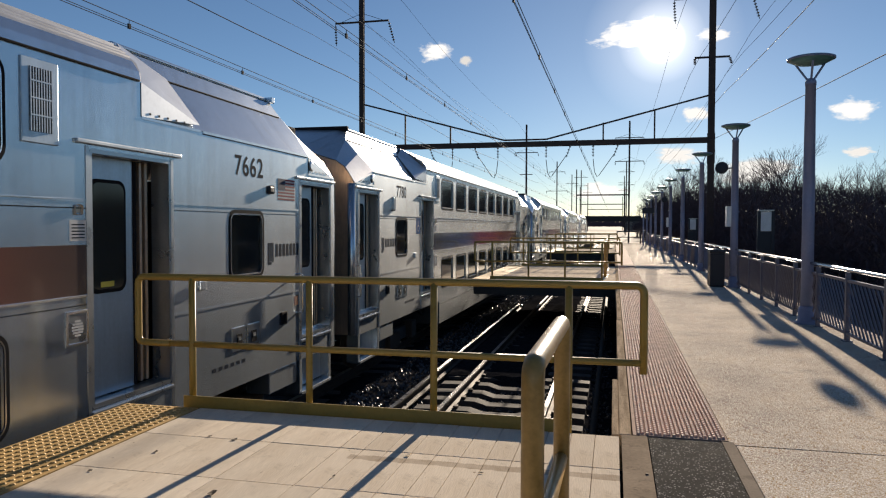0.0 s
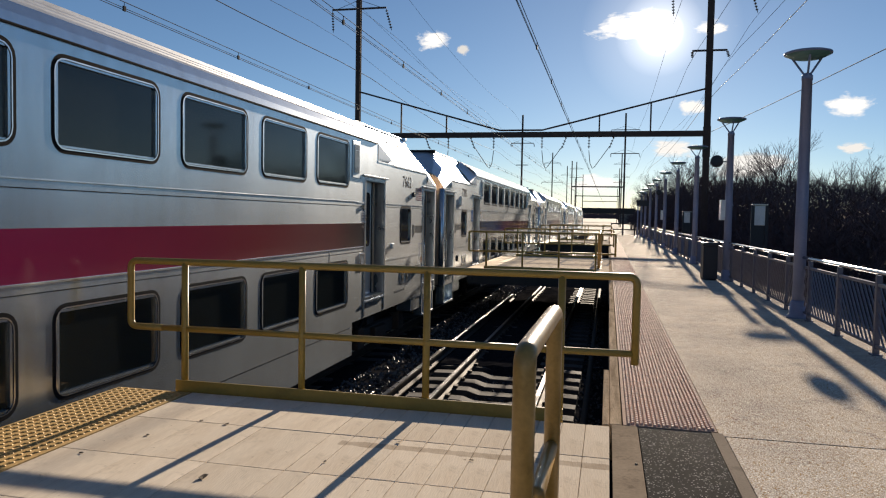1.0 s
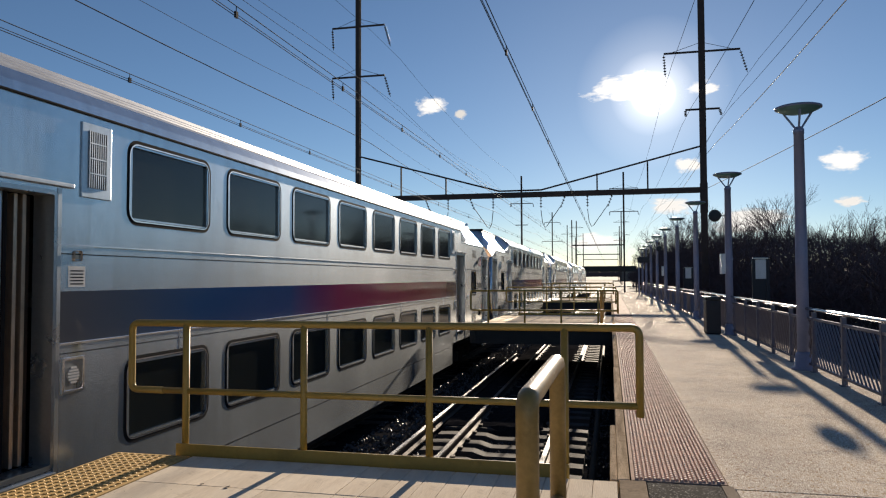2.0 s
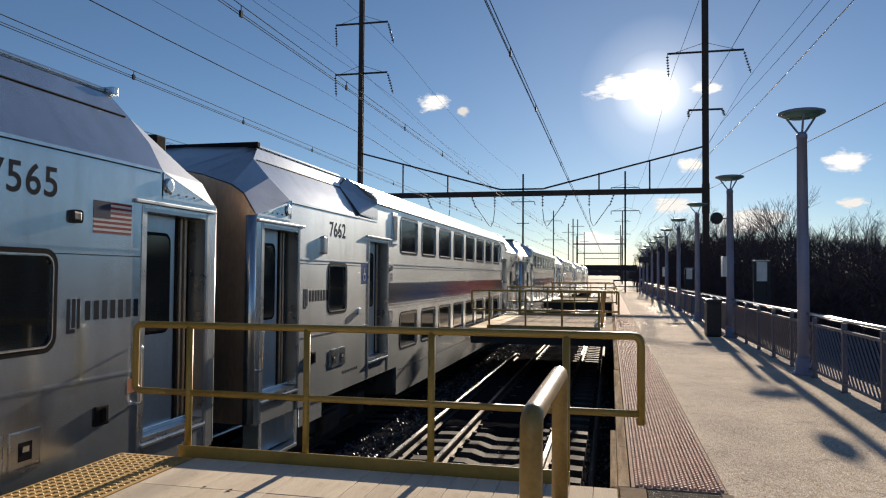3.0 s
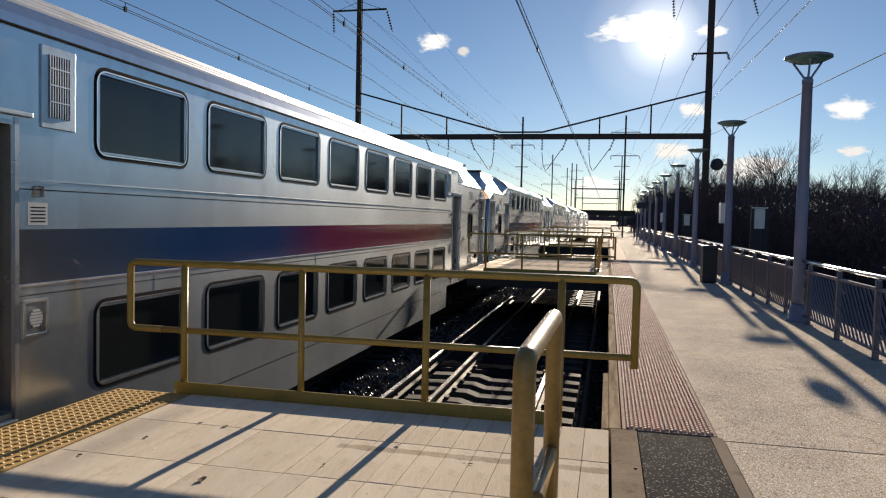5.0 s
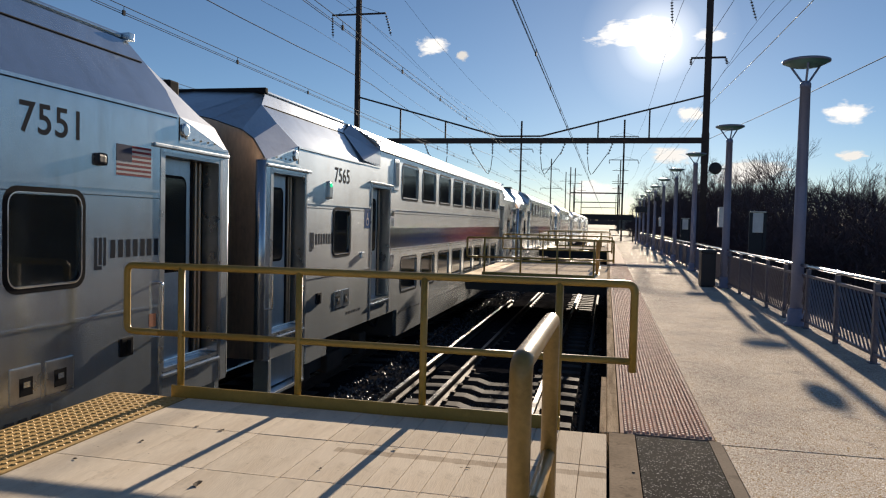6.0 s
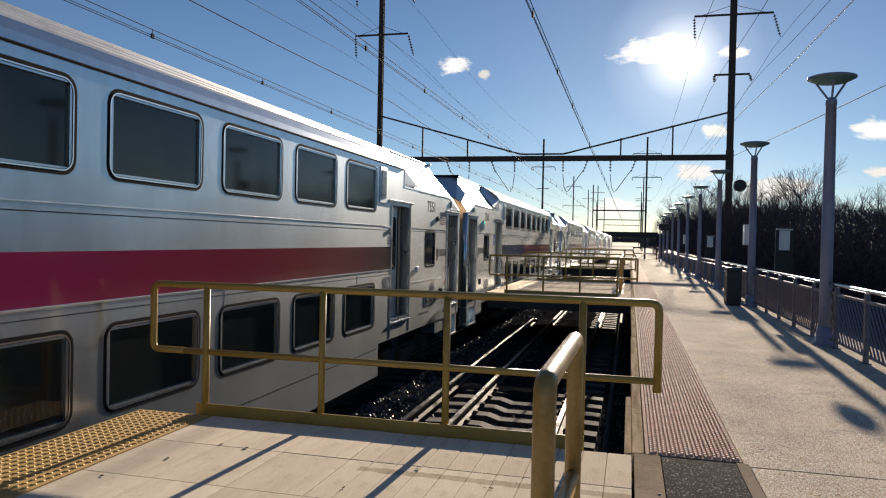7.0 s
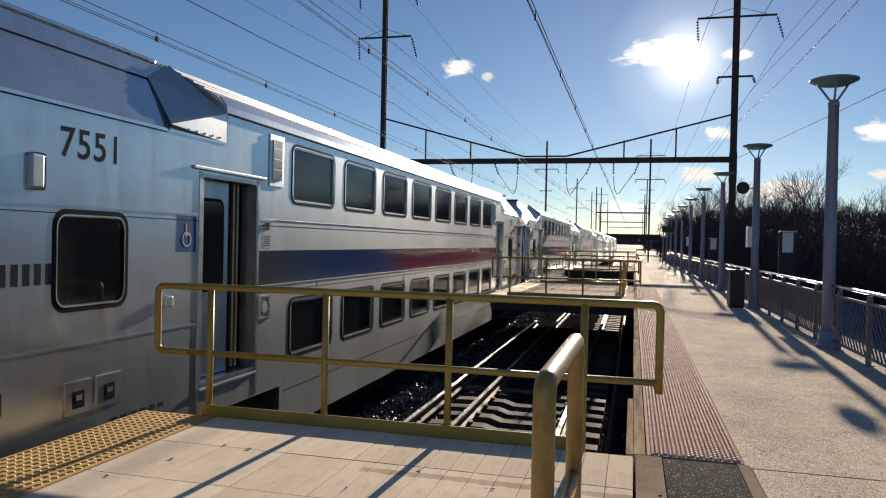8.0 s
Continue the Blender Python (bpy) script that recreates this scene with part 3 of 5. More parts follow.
# litter on the near deck
LEAFM = mat("dead_leaf", (0.06, 0.04, 0.025), 0.9, 0, 0.3, 20, 80, 0.1)
rgl = random.Random(21)
for x, y, sz in ((-1.72, 3.04, 0.03), (-2.45, 3.6, 0.016), (-2.3, 3.98, 0.012), (-2.1, 3.95, 0.02), (-0.9, 3.9, 0.014), (-1.2, 3.45, 0.012), (-0.4, 3.7, 0.012), (-2.6, 3.2, 0.012)):
    bm = bmesh.new()
    vs = [bm.verts.new((sz * math.cos(a) * rgl.uniform(0.6, 1.2), sz * 1.6 * math.sin(a) * rgl.uniform(0.6, 1.2), rgl.uniform(0.001, sz * 0.5))) for a in [k * math.pi / 3 for k in range(6)]]
    c = bm.verts.new((0, 0, sz * 0.15))
    for k in range(6):
        bm.faces.new((vs[k], vs[(k + 1) % 6], c))
    solid("dead_leaf", bm, LEAFM, "curled dead brown leaf lying on the deck boards", "leaf", "dead leaves", at=pose(x, y, 0.001, 0, 0, rgl.uniform(0, 360)))

# ---- train ----
L, HW = 25.4, 1.525
H = L / 2
SIDE_X = -3.65
WIN_Y = [(-3.5 + k) * 1.64 for k in range(8)]


def rrect(y0, y1, z0, z1, r, n=4):
    out = []
    for cy, cz, a0 in ((y1 - r, z1 - r, 0), (y0 + r, z1 - r, 90), (y0 + r, z0 + r, 180), (y1 - r, z0 + r, 270)):
        for k in range(n + 1):
            a = radians(a0 + 90 * k / n)
            out.append((cy + r * math.cos(a), cz + r * math.sin(a)))
    return out


def ring_mesh(name, y0, y1, z0, z1, r, w, x0, x1, material):
    """A rounded frame of width w inside the given outline, from x0 to x1."""
    bm = bmesh.new()
    outer, inner = rrect(y0, y1, z0, z1, r), rrect(y0 + w, y1 - w, z0 + w, z1 - w, max(r - w, 0.01))
    loops = [[bm.verts.new((x, a, b)) for a, b in o] for o, x in ((outer, x0), (outer, x1), (inner, x1), (inner, x0))]
    k = len(outer)
    for q, s in zip(loops, loops[1:] + loops[:1]):
        for i in range(k):
            bm.faces.new((q[i], q[(i + 1) % k], s[(i + 1) % k], s[i]))
    return mesh(name, bm, material)


def slab_mesh(name, outline, x0, x1, material):
    bm = bmesh.new()
    a, b = [bm.verts.new((x0, y, z)) for y, z in outline], [bm.verts.new((x1, y, z)) for y, z in outline]
    k = len(outline)
    bm.faces.new(a)
    bm.faces.new(b)
    for i in range(k):
        bm.faces.new((a[i], a[(i + 1) % k], b[(i + 1) % k], b[i]))
    return mesh(name, bm, material)


def slab_mesh_bm(outline, x0, x1):
    bm = bmesh.new()
    a, b = [bm.verts.new((x0, y, z)) for y, z in outline], [bm.verts.new((x1, y, z)) for y, z in outline]
    k = len(outline)
    bm.faces.new(a)
    bm.faces.new(b)
    for i in range(k):
        bm.faces.new((a[i], a[(i + 1) % k], b[(i + 1) % k], b[i]))
    return bm


def wall_mesh(name, holes, zcuts, yspan, sign, material, t=0.07):
    """A side wall with real openings: yspan(zc) gives the half length at a height."""
    ysets = sorted({round(v, 4) for h in holes for v in h[:2]} | {-(H - 0.45), H - 0.45, -(H - 4.86), H - 4.86, -(H - 6.1), H - 6.1, -(H - 1.36), H - 1.36})
    zs = sorted(set(zcuts) | {v for h in holes for v in h[2:]})
    bm = bmesh.new()
    vo, keep = {}, set()
    for i in range(len(ysets) - 1):
        for j in range(len(zs) - 1):
            yc, zc = (ysets[i] + ysets[i + 1]) / 2, (zs[j] + zs[j + 1]) / 2
            if abs(yc) < yspan(zc) and not any(h[0] < yc < h[1] and h[2] < zc < h[3] for h in holes):
                keep.add((i, j))

    def v(i, j, d):
        if (i, j, d) not in vo:
            vo[i, j, d] = bm.verts.new((sign * (HW - d * t), ysets[i], zs[j]))
        return vo[i, j, d]

    for i, j in keep:
        for d in (0, 1):
            bm.faces.new((v(i, j, d), v(i + 1, j, d), v(i + 1, j + 1, d), v(i, j + 1, d)))
        for (a, b), nb in ((((i, j), (i + 1, j)), (i, j - 1)), (((i, j + 1), (i + 1, j + 1)), (i, j + 1)), (((i, j), (i, j + 1)), (i - 1, j)), (((i + 1, j), (i + 1, j + 1)), (i + 1, j))):
            if nb not in keep:
                bm.faces.new((v(*a, 0), v(*b, 0), v(*b, 1), v(*a, 1)))
    return mesh(name, bm, material)


def span(z):
    return H - 0.45 if -0.33 < z < 2.1 else (H - 1.36 if 2.1 <= z < 2.35 else (H - 4.86 if z >= 2.35 else H - 6.1))


def coach():
    c = thing("rail_coach", "stainless double-deck commuter rail coach with dark tinted windows and colour band", "rail coach", (0, 0, 0), "train coaches")
    doors = []
    for s in (-1, 1):
        doors += [tuple(sorted((s * (H - 5.50), s * (H - 4.46)))) + (0.0, 2.0), tuple(sorted((s * (H - 1.60), s * (H - 0.62)))) + (-0.02, 1.98)]
    wins = [(y - 0.59, y + 0.59, 1.885, 2.50) for y in WIN_Y] + [(y - 0.59, y + 0.59, 0.025, 0.635) for y in WIN_Y]
    wins += [(s * (H - 3.02) - 0.35, s * (H - 3.02) + 0.35, 0.89, 1.54) for s in (-1, 1)]
    holes = doors + wins
    part_wall = new("side_wall", wall_mesh("side_wall", holes, [-0.86, -0.33, 2.1, 2.35, 2.66], span, 1, STEEL))
    part_wall.parent = c
    far_wall = new("side_wall", wall_mesh("side_wall", wins, [-0.86, -0.33, 2.1, 2.35, 2.66], span, -1, STEEL))
    far_wall.parent = c
    # belly, floors and ends of the low section
    part("underfloor", boxes((-1.45, 1.45, -(H - 6.1), H - 6.1, -0.86, -0.80), (-1.45, 1.45, -(H - 0.5), H - 0.5, -0.33, -0.05), (-1.45, 1.45, H - 6.16, H - 6.1, -0.80, -0.33), (-1.45, 1.45, -(H - 6.1), -(H - 6.16), -0.80, -0.33)), UNDER, c, "grimy underframe")
    part("upper_floor", boxes((-1.44, 1.44, -(H - 6.2), H - 6.2, 1.12, 1.2)), INSIDE, c)
    seat = mesh("seat", boxes((0.42, 1.38, -0.08, 0.08, 0.0, 0.62), bevel=0.03), SEATM)
    for y in WIN_Y:
        shared("seat", seat, c, pose(0, y + 0.35, 1.2))
        shared("seat", seat, c, pose(0, y + 0.35, -0.62))
    # roofs
    full = [(1.525, 2.66), (1.512, 2.74), (1.44, 2.835), (1.34, 2.895), (1.336, 2.912), (1.25, 2.95), (1.246, 2.967), (1.15, 3.01), (1.146, 3.027), (1.03, 3.07), (1.026, 3.087), (0.9, 3.125), (0.5, 3.18), (0, 3.2)]
    full = full + [(-x, z) for x, z in full[-2::-1]]
    fy = [H - 4.86 + 0.3 * min(1, (1.525 - abs(x)) / 0.5) for x, z in full]
    bm = extrude(bmesh.new(), full, [-v for v in fy], fy)
    for end in (bm.verts[:len(full)], bm.verts[len(full):]) if not bm.verts.ensure_lookup_table() else ():
        bm.faces.new(end)
    part("roof", bm, STEEL_ROOF, c, "ribbed stainless roof")
    fascia = [(1.5275, 2.668), (1.5165, 2.742), (1.446, 2.838), (1.43, 2.835), (1.50, 2.74), (1.51, 2.668)]
    part("roof_fascia", extrude(bmesh.new(), fascia, -(H - 4.87), H - 4.87, True), STEEL, c, "smooth curved sheet under the roof ribs")
    part("gutter", boxes((1.515, 1.545, -(H - 4.9), H - 4.9, 2.652, 2.666)), BLACK, c, "dark drip gutter")
    endp = [(1.525, 2.35), (1.28, 2.64), (1.06, 2.89), (1.00, 3.06), (0.90, 3.10), (0, 3.13)]
    endp = endp + [(-x, z) for x, z in endp[-2::-1]]
    arch = [(1.525, 2.1), (1.36, 2.36), (1.2, 2.47), (0.8, 2.60), (0.5, 2.66), (0, 2.7)]
    arch = arch + [(-x, z) for x, z in arch[-2::-1]]
    for s in (-1, 1):
        bm = bmesh.new()
        y1 = [s * (H - (1.36 if z < 2.5 else (1.22 if z < 2.95 else 1.43))) for x, z in endp]
        extrude(bm, endp, s * (H - 4.9), y1)
        bm.verts.ensure_lookup_table()
        bm.faces.new(bm.verts[len(endp):])
        part("end_roof", bm, STEEL, c, "sloped lower roof over the vestibule")
        bm = bmesh.new()
        ra = [bm.verts.new((x, y, z)) for (x, z), y in zip(endp, y1)]
        rb = [bm.verts.new((x, s * (H - 0.45), z)) for x, z in arch]
        for q in range(len(endp) - 1):
            bm.faces.new((ra[q], ra[q + 1], rb[q + 1], rb[q]))
        part("end_hood", bm, SHEETM, c, "sloping sheet hood above the end wall")
        part("hood_cheek", slab_mesh_bm([(s * (H - 1.36), 2.1), (s * (H - 1.36), 2.35), (s * (H - 0.45), 2.1)], 1.49, 1.524), STEEL, c)
        part("roof_cap", boxes((-0.96, 0.96, *sorted((s * (H - 4.5), s * (H - 1.45))), 3.085, 3.135), bevel=0.02), STEEL, c)
        part("roof_edge", boxes((-1.04, 1.04, *sorted((s * (H - 1.44), s * (H - 1.36))), 3.065, 3.14), bevel=0.01), STEEL if s > 0 else BLACK, c, "end lip of the roof")
        for side in (1, -1):
            bm = bmesh.new()
            vs = [bm.verts.new((side * x, s * (H - y), z)) for x, y, z in ((1.528, 4.86, 2.655), (1.528, 4.86, 2.36), (1.528, 3.96, 2.41), (1.05, 3.80 if s > 0 else 4.25, 2.915), (1.06, 4.56, 3.09), (1.0, 4.86, 2.36))]
            for f in ((0, 1, 2), (0, 2, 3, 4), (1, 5, 2), (2, 5, 3), (3, 5, 4), (0, 4, 5), (0, 5, 1)):
                bm.faces.new([vs[k] for k in f])
            part("roof_wedge", bm, SHEETM, c, "triangular sheet fairing where the roof steps down")
        for a, t, zl in ((4.86, 3.94, 2.36), (1.36, 0.46, 2.12)):
            fl = part("wedge_flange", boxes((1.524, 1.530, *sorted((s * (H - a), s * (H - t))), zl - 0.02, zl + 0.004)), STEEL, c)
            part("wedge_edge", boxes((1.522, 1.5275, *sorted((s * (H - a) - 0.008 * s, s * (H - a) + 0.008 * s)), zl, zl + (0.29 if a > 4 else 0.23))), BLACK, c, "dark panel edge")
            rv = bmesh.new()
            for q in range(5):
                box(rv, 1.526, 1.531, s * (H - a + 0.12 + 0.13 * q) - 0.01, s * (H - a + 0.12 + 0.13 * q) + 0.01, zl + 0.03, zl + 0.048)
            part("rivets", rv, UNDER, fl)["kind"] = "stuff"
        part("eave_trim", boxes((1.515, 1.531, *sorted((s * (H - 3.9), s * (H - 1.37))), 2.335, 2.362)), STEEL, c)
        part("roof_seam", tube(bmesh.new(), [(1.066, s * (H - 4.3), 2.885), (1.066, s * (H - 1.3), 2.885)], 0.011, 5), BLACK, c, "dark roof panel joint")
        part("eave_seam", boxes((1.524, 1.5285, *sorted((s * (H - 3.9), s * (H - 1.4))), 2.325, 2.335)), BLACK, c, "dark joint under the eave")
        # marker lamp beside the end fairing
        bm = lathe(bmesh.new(), [(0.07, 0), (0.07, 0.012), (0.05, 0.02)], 14)
        ob = part("marker_lamp", bm, STEEL, c, "round steel marker lamp cover")
        ob.matrix_basis = pose(1.527, s * (H - 1.27), 2.23, 0, 90, 0)
        # end wall with gangway
        bm = bmesh.new()
        loop = [(x, z) for x, z in arch] + [(-1.525, -0.3), (1.525, -0.3)]
        fa = [bm.verts.new((x * 0.995, s * (H - 0.5), z - 0.01)) for x, z in loop]
        fb = [bm.verts.new((x * 0.995, s * (H - 0.44), z - 0.01)) for x, z in loop]
        bm.faces.new(fa)
        bm.faces.new(fb)
        for q in range(len(loop)):
            bm.faces.new((fa[q], fa[(q + 1) % len(loop)], fb[(q + 1) % len(loop)], fb[q]))
        part("end_wall", bm, STEEL_DARK, c, "brownish stainless end wall")
        part("corner_post", tube(bmesh.new(), [(1.46, s * (H - 0.44), -0.3), (1.46, s * (H - 0.44), 2.1)], 0.065, 8), STEEL, c, "", True)
        part("gangway", boxes((-0.55, 0.55, *sorted((s * (H - 0.45), s * (H - 0.02))), -0.12, 2.15), bevel=0.05), BLACK, c, "black rubber gangway bellows")
        part("coupler", boxes((-0.15, 0.15, *sorted((s * (H - 1.0), s * (H - 0.01))), -0.5, -0.24), bevel=0.03), UNDER, c)
        if s > 0:
            part("end_box", boxes((0.70, 0.90, *sorted((s * (H - 0.58), s * (H - 0.40))), 2.50, 2.87), bevel=0.02), BLACK, c, "black equipment box above the end wall")
    # trim lines
    ql = H - 5.55
    part("colour_band", boxes((1.52, 1.5258, -ql, ql, 0.885, 1.27)), STRIPE, c, "band fading from slate through blue and maroon to orange")
    part("belt_rail", boxes((1.523, 1.530, -ql, ql, 0.862, 0.884), bevel=0.003), CHROME, c)
    part("belt_rail", boxes((1.523, 1.530, -ql, ql, 1.61, 1.625), bevel=0.003), CHROME, c)
    for seam in ((1.522, 1.5265, -ql, ql, 1.548, 1.556), (1.522, 1.5265, -(H - 6.2), H - 6.2, -0.405, -0.397), (1.522, 1.5265, -ql, ql, 0.80, 0.806)):
        part("panel_seam", boxes(seam), BLACK, c, "dark panel seams")
    for s in (-1, 1):
        for strip in ((1.523, 1.530, *sorted((s * (H - 4.42), s * (H - 1.66))), 1.615, 1.635), (1.523, 1.530, *sorted((s * (H - 4.42), s * (H - 1.66))), 0.575, 0.595), (1.523, 1.530, *sorted((s * (H - 5.54), s * (H - 5.9))), 1.60, 1.62)):
            part("belt_rail", boxes(strip), STEEL, c)
        part("panel_seam", boxes((1.522, 1.5265, *sorted((s * (H - 4.42), s * (H - 1.66))), 1.56, 1.566)), BLACK, c)
    for y in (-5.6, -1.9, 1.9, 5.6):
        part("panel_seam", boxes((1.522, 1.527, y - 0.004, y + 0.004, 0.66, 0.86)), FITM, c)
    # windows: gasket, bright rim and pane
    big = (ring_mesh("window", -0.66, 0.66, -0.37, 0.37, 0.13, 0.045, HW - 0.05, HW + 0.0025, BLACK), ring_mesh("window_rim", -0.63, 0.63, -0.34, 0.34, 0.105, 0.011, HW - 0.01, HW + 0.005, CHROME),
           slab_mesh("pane", rrect(-0.615, 0.615, -0.32, 0.32, 0.1), HW - 0.03, HW - 0.022, PANE))
    small = (ring_mesh("window", -0.40, 0.40, -0.38, 0.38, 0.12, 0.05, HW - 0.05, HW + 0.0025, BLACK), ring_mesh("window_rim", -0.362, 0.362, -0.342, 0.342, 0.095, 0.011, HW - 0.01, HW + 0.005, CHROME),
             slab_mesh("pane", rrect(-0.355, 0.355, -0.335, 0.335, 0.09), HW - 0.03, HW - 0.022, PANE))
    for (y0, y1, z0, z1), kit in [(w, big if w[1] - w[0] > 1 else small) for w in wins]:
        shared("pane", kit[2], c, pose(0, (y0 + y1) / 2, (z0 + z1) / 2, 0, 0, 180))
    for (y0, y1, z0, z1), kit in [(w, big if w[1] - w[0] > 1 else small) for w in wins]:
        f = shared("window", kit[0], c, pose(0, (y0 + y1) / 2, (z0 + z1) / 2))
        tagged(f, "rounded dark tinted window with bright rim")
        shared("window_rim", kit[1], f)
        p = shared("pane", kit[2], f)
    # doors in deep recesses
    for k, (y0, y1, z0, z1) in enumerate(doors):
        d = 0.13
        df = shared("door", ring_mesh("door", y0 - 0.014, y1 + 0.014, z0 - 0.03, z1 + 0.02, 0.05, 0.034, HW - d - 0.05, HW + 0.004, FITM), c)
        tagged(df, "closed sliding door set in a recess")
        ye = y0 + 0.66 * (y1 - y0)
        part("door_leaf", boxes((HW - d - 0.04, HW - d, y0 + 0.02, ye, z0 + 0.012, z1 - 0.016), bevel=0.006), DOORM, df, "pale blue-grey door leaf")
        yc = (y0 + ye) / 2 + 0.01
        # Opaque black sheet: gasket rim, and painted darkness behind the pane.
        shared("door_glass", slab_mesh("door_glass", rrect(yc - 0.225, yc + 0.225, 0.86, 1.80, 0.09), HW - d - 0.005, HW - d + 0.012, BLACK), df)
        shared("door_pane", slab_mesh("door_pane", rrect(yc - 0.195, yc + 0.195, 0.89, 1.77, 0.07), HW - d + 0.01, HW - d + 0.016, PANE), df)
        if k == 2:
            part("sticker", boxes((HW - d + 0.015, HW - d + 0.0185, yc - 0.1, yc + 0.06, 0.91, 0.955)), YELSTICK, df, "small yellow sticker on the glass")
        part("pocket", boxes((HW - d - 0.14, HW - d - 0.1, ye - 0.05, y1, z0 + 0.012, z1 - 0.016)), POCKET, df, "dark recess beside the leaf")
        part("seal", boxes((HW - d - 0.1, HW - d + 0.01, ye, ye + 0.03, z0 + 0.02, z1 - 0.02)), BLACK, df, "black rubber door seal")
        for yy in (0.12, 0.2):
            part("guide_post", boxes((HW - d - 0.1, HW - d - 0.02, ye + yy, ye + yy + 0.035, z0 + 0.02, z1 - 0.02), bevel=0.006), STEEL_DARK, df, "brown stained guide post")
        part("drip_rail", boxes((HW, HW + 0.026, y0 - 0.16, y1 + 0.16, z1 + 0.05, z1 + 0.085), bevel=0.008), FITM, c, "projecting drip rail above the door")
        part("door_frame", boxes((HW - 0.01, HW + 0.006, y0 - 0.05, y0 - 0.012, z0 - 0.3, z1 + 0.04), (HW - 0.01, HW + 0.006, y1 + 0.012, y1 + 0.05, z0 - 0.3, z1 + 0.04)), FITM, c)
        part("step", boxes((HW - 0.02, HW + 0.022, y0 - 0.02, y1 + 0.02, z0 - 0.085, z0 - 0.05), bevel=0.008), FITM, c, "worn stainless door sill")
        if k % 2:
            part("grab_bar", tube(bmesh.new(), rounded([(HW, y0 - 0.09, 0.30), (HW + 0.06, y0 - 0.09, 0.30), (HW + 0.06, y0 - 0.09, 0.8), (HW, y0 - 0.09, 0.8)], 0.03), 0.012, 6), CHROME, c, "", True)
            part("lower_leaf", boxes((HW - d - 0.04, HW - d, y0 + 0.02, y1 - 0.02, -0.74, -0.06), bevel=0.006), DOORM, df, "lower door leaf for low platforms")
            for yy in (y0, y1):
                part("lower_post", boxes((HW - 0.2, HW, yy - 0.045, yy + 0.03, -0.78, -0.28), bevel=0.006), STEEL, df)
            part("lower_sill", boxes((HW - 0.16, HW + 0.02, y0, y1, -0.80, -0.755), bevel=0.008), STEEL, df)
            part("kick_bar", boxes((HW - d, HW - d + 0.03, y0 + 0.03, y1 - 0.03, -0.02, 0.03), bevel=0.008), CHROME, df)
    # small fittings of both ends
    for s in (-1, 1):
        vy = s * (H - 5.96) - 0.045
        v = part("vent", boxes((HW, HW + 0.014, vy - 0.17, vy + 0.17, 2.0, 2.59), bevel=0.005), DOORM, c, "pale louvred vent panel")
        part("louvre_back", boxes((HW + 0.012, HW + 0.017, vy - 0.1, vy + 0.1, 2.08, 2.53)), BLACK, v)
        bm = bmesh.new()
        for q in range(9):
            box(bm, HW + 0.014, HW + 0.024, vy - 0.1 + 0.0245 * q, vy - 0.09 + 0.0245 * q, 2.08, 2.53)
        for q in range(3):
            box(bm, HW + 0.014, HW + 0.025, vy - 0.1, vy + 0.1, 2.19 + 0.12 * q, 2.20 + 0.12 * q)
        part("louvres", bm, FITM, v)
        ly = s * (H - 5.68)
        lm = part("call_box", boxes((HW, HW + 0.006, ly - 0.1, ly + 0.14, 0.50, 0.77), bevel=0.006), FITM, c, "steel speaker plate with white grille")
        part("call_box_rim", boxes((HW + 0.005, HW + 0.011, ly - 0.1, ly - 0.075, 0.50, 0.77), (HW + 0.005, HW + 0.011, ly + 0.115, ly + 0.14, 0.50, 0.77), (HW + 0.005, HW + 0.011, ly - 0.1, ly + 0.14, 0.745, 0.77), (HW + 0.005, HW + 0.011, ly - 0.1, ly + 0.14, 0.50, 0.525), bevel=0.004), CHROME, lm)
        part("grille", boxes(*[(HW + 0.005, HW + 0.010, ly + 0.02 - wd, ly + 0.02 + wd, 0.572 + 0.022 * q, 0.586 + 0.022 * q) for q, wd in enumerate((0.03, 0.05, 0.06, 0.06, 0.05, 0.03))]), WHITE, lm, "round white grille")
        ly += 0.045
        part("notice", boxes((HW - 0.004, HW + 0.0012, ly - 0.09, ly + 0.09, 1.30, 1.46)), WHITE, c, "small white notice")
        for q in range(5):
            part("notice_bar", boxes((HW, HW + 0.0019, ly - 0.07, ly + 0.07, 1.32 + 0.025 * q, 1.33 + 0.025 * q)), INK, c, "plain dark bar")
        part("round_notice", boxes((HW - 0.004, HW + 0.0012, ly - 0.04, ly + 0.04, 1.50, 1.58), bevel=0.02), STEEL_DARK, c)
        for q in (0, 1):
            by = s * (H - 3.22 + 0.33 * q)
            bx = part("jack_box", boxes((HW, HW + 0.008, by - 0.14, by + 0.14, 0.06, 0.32), bevel=0.008), FITM, c, "recessed steel socket box")
            part("socket", boxes((HW + 0.006, HW + 0.011, by - 0.06, by + 0.06, 0.11, 0.24)), BLACK, bx)
            part("socket_plug", boxes((HW + 0.006, HW + 0.016, by - 0.03, by + 0.03, 0.17, 0.21)), STEEL, bx)
        cy = s * (H - 2.46)
        part("side_lamp", boxes((HW, HW + 0.03, cy - 0.06, cy + 0.06, 1.80, 1.90) if s > 0 else (HW, HW + 0.03, cy - 0.07, cy + 0.07, 1.71, 1.97), bevel=0.028), BINM if s > 0 else FITM, c, "small oval side signal lamp")
        ky = s * (H - 2.12)
        part("switch_box", boxes((HW, HW + 0.02, ky - 0.08, ky + 0.08, 0.20, 0.36), (HW + 0.02, HW + 0.035, ky - 0.02, ky + 0.03, 0.22, 0.34), bevel=0.01), BLACK, c, "black external switch box")
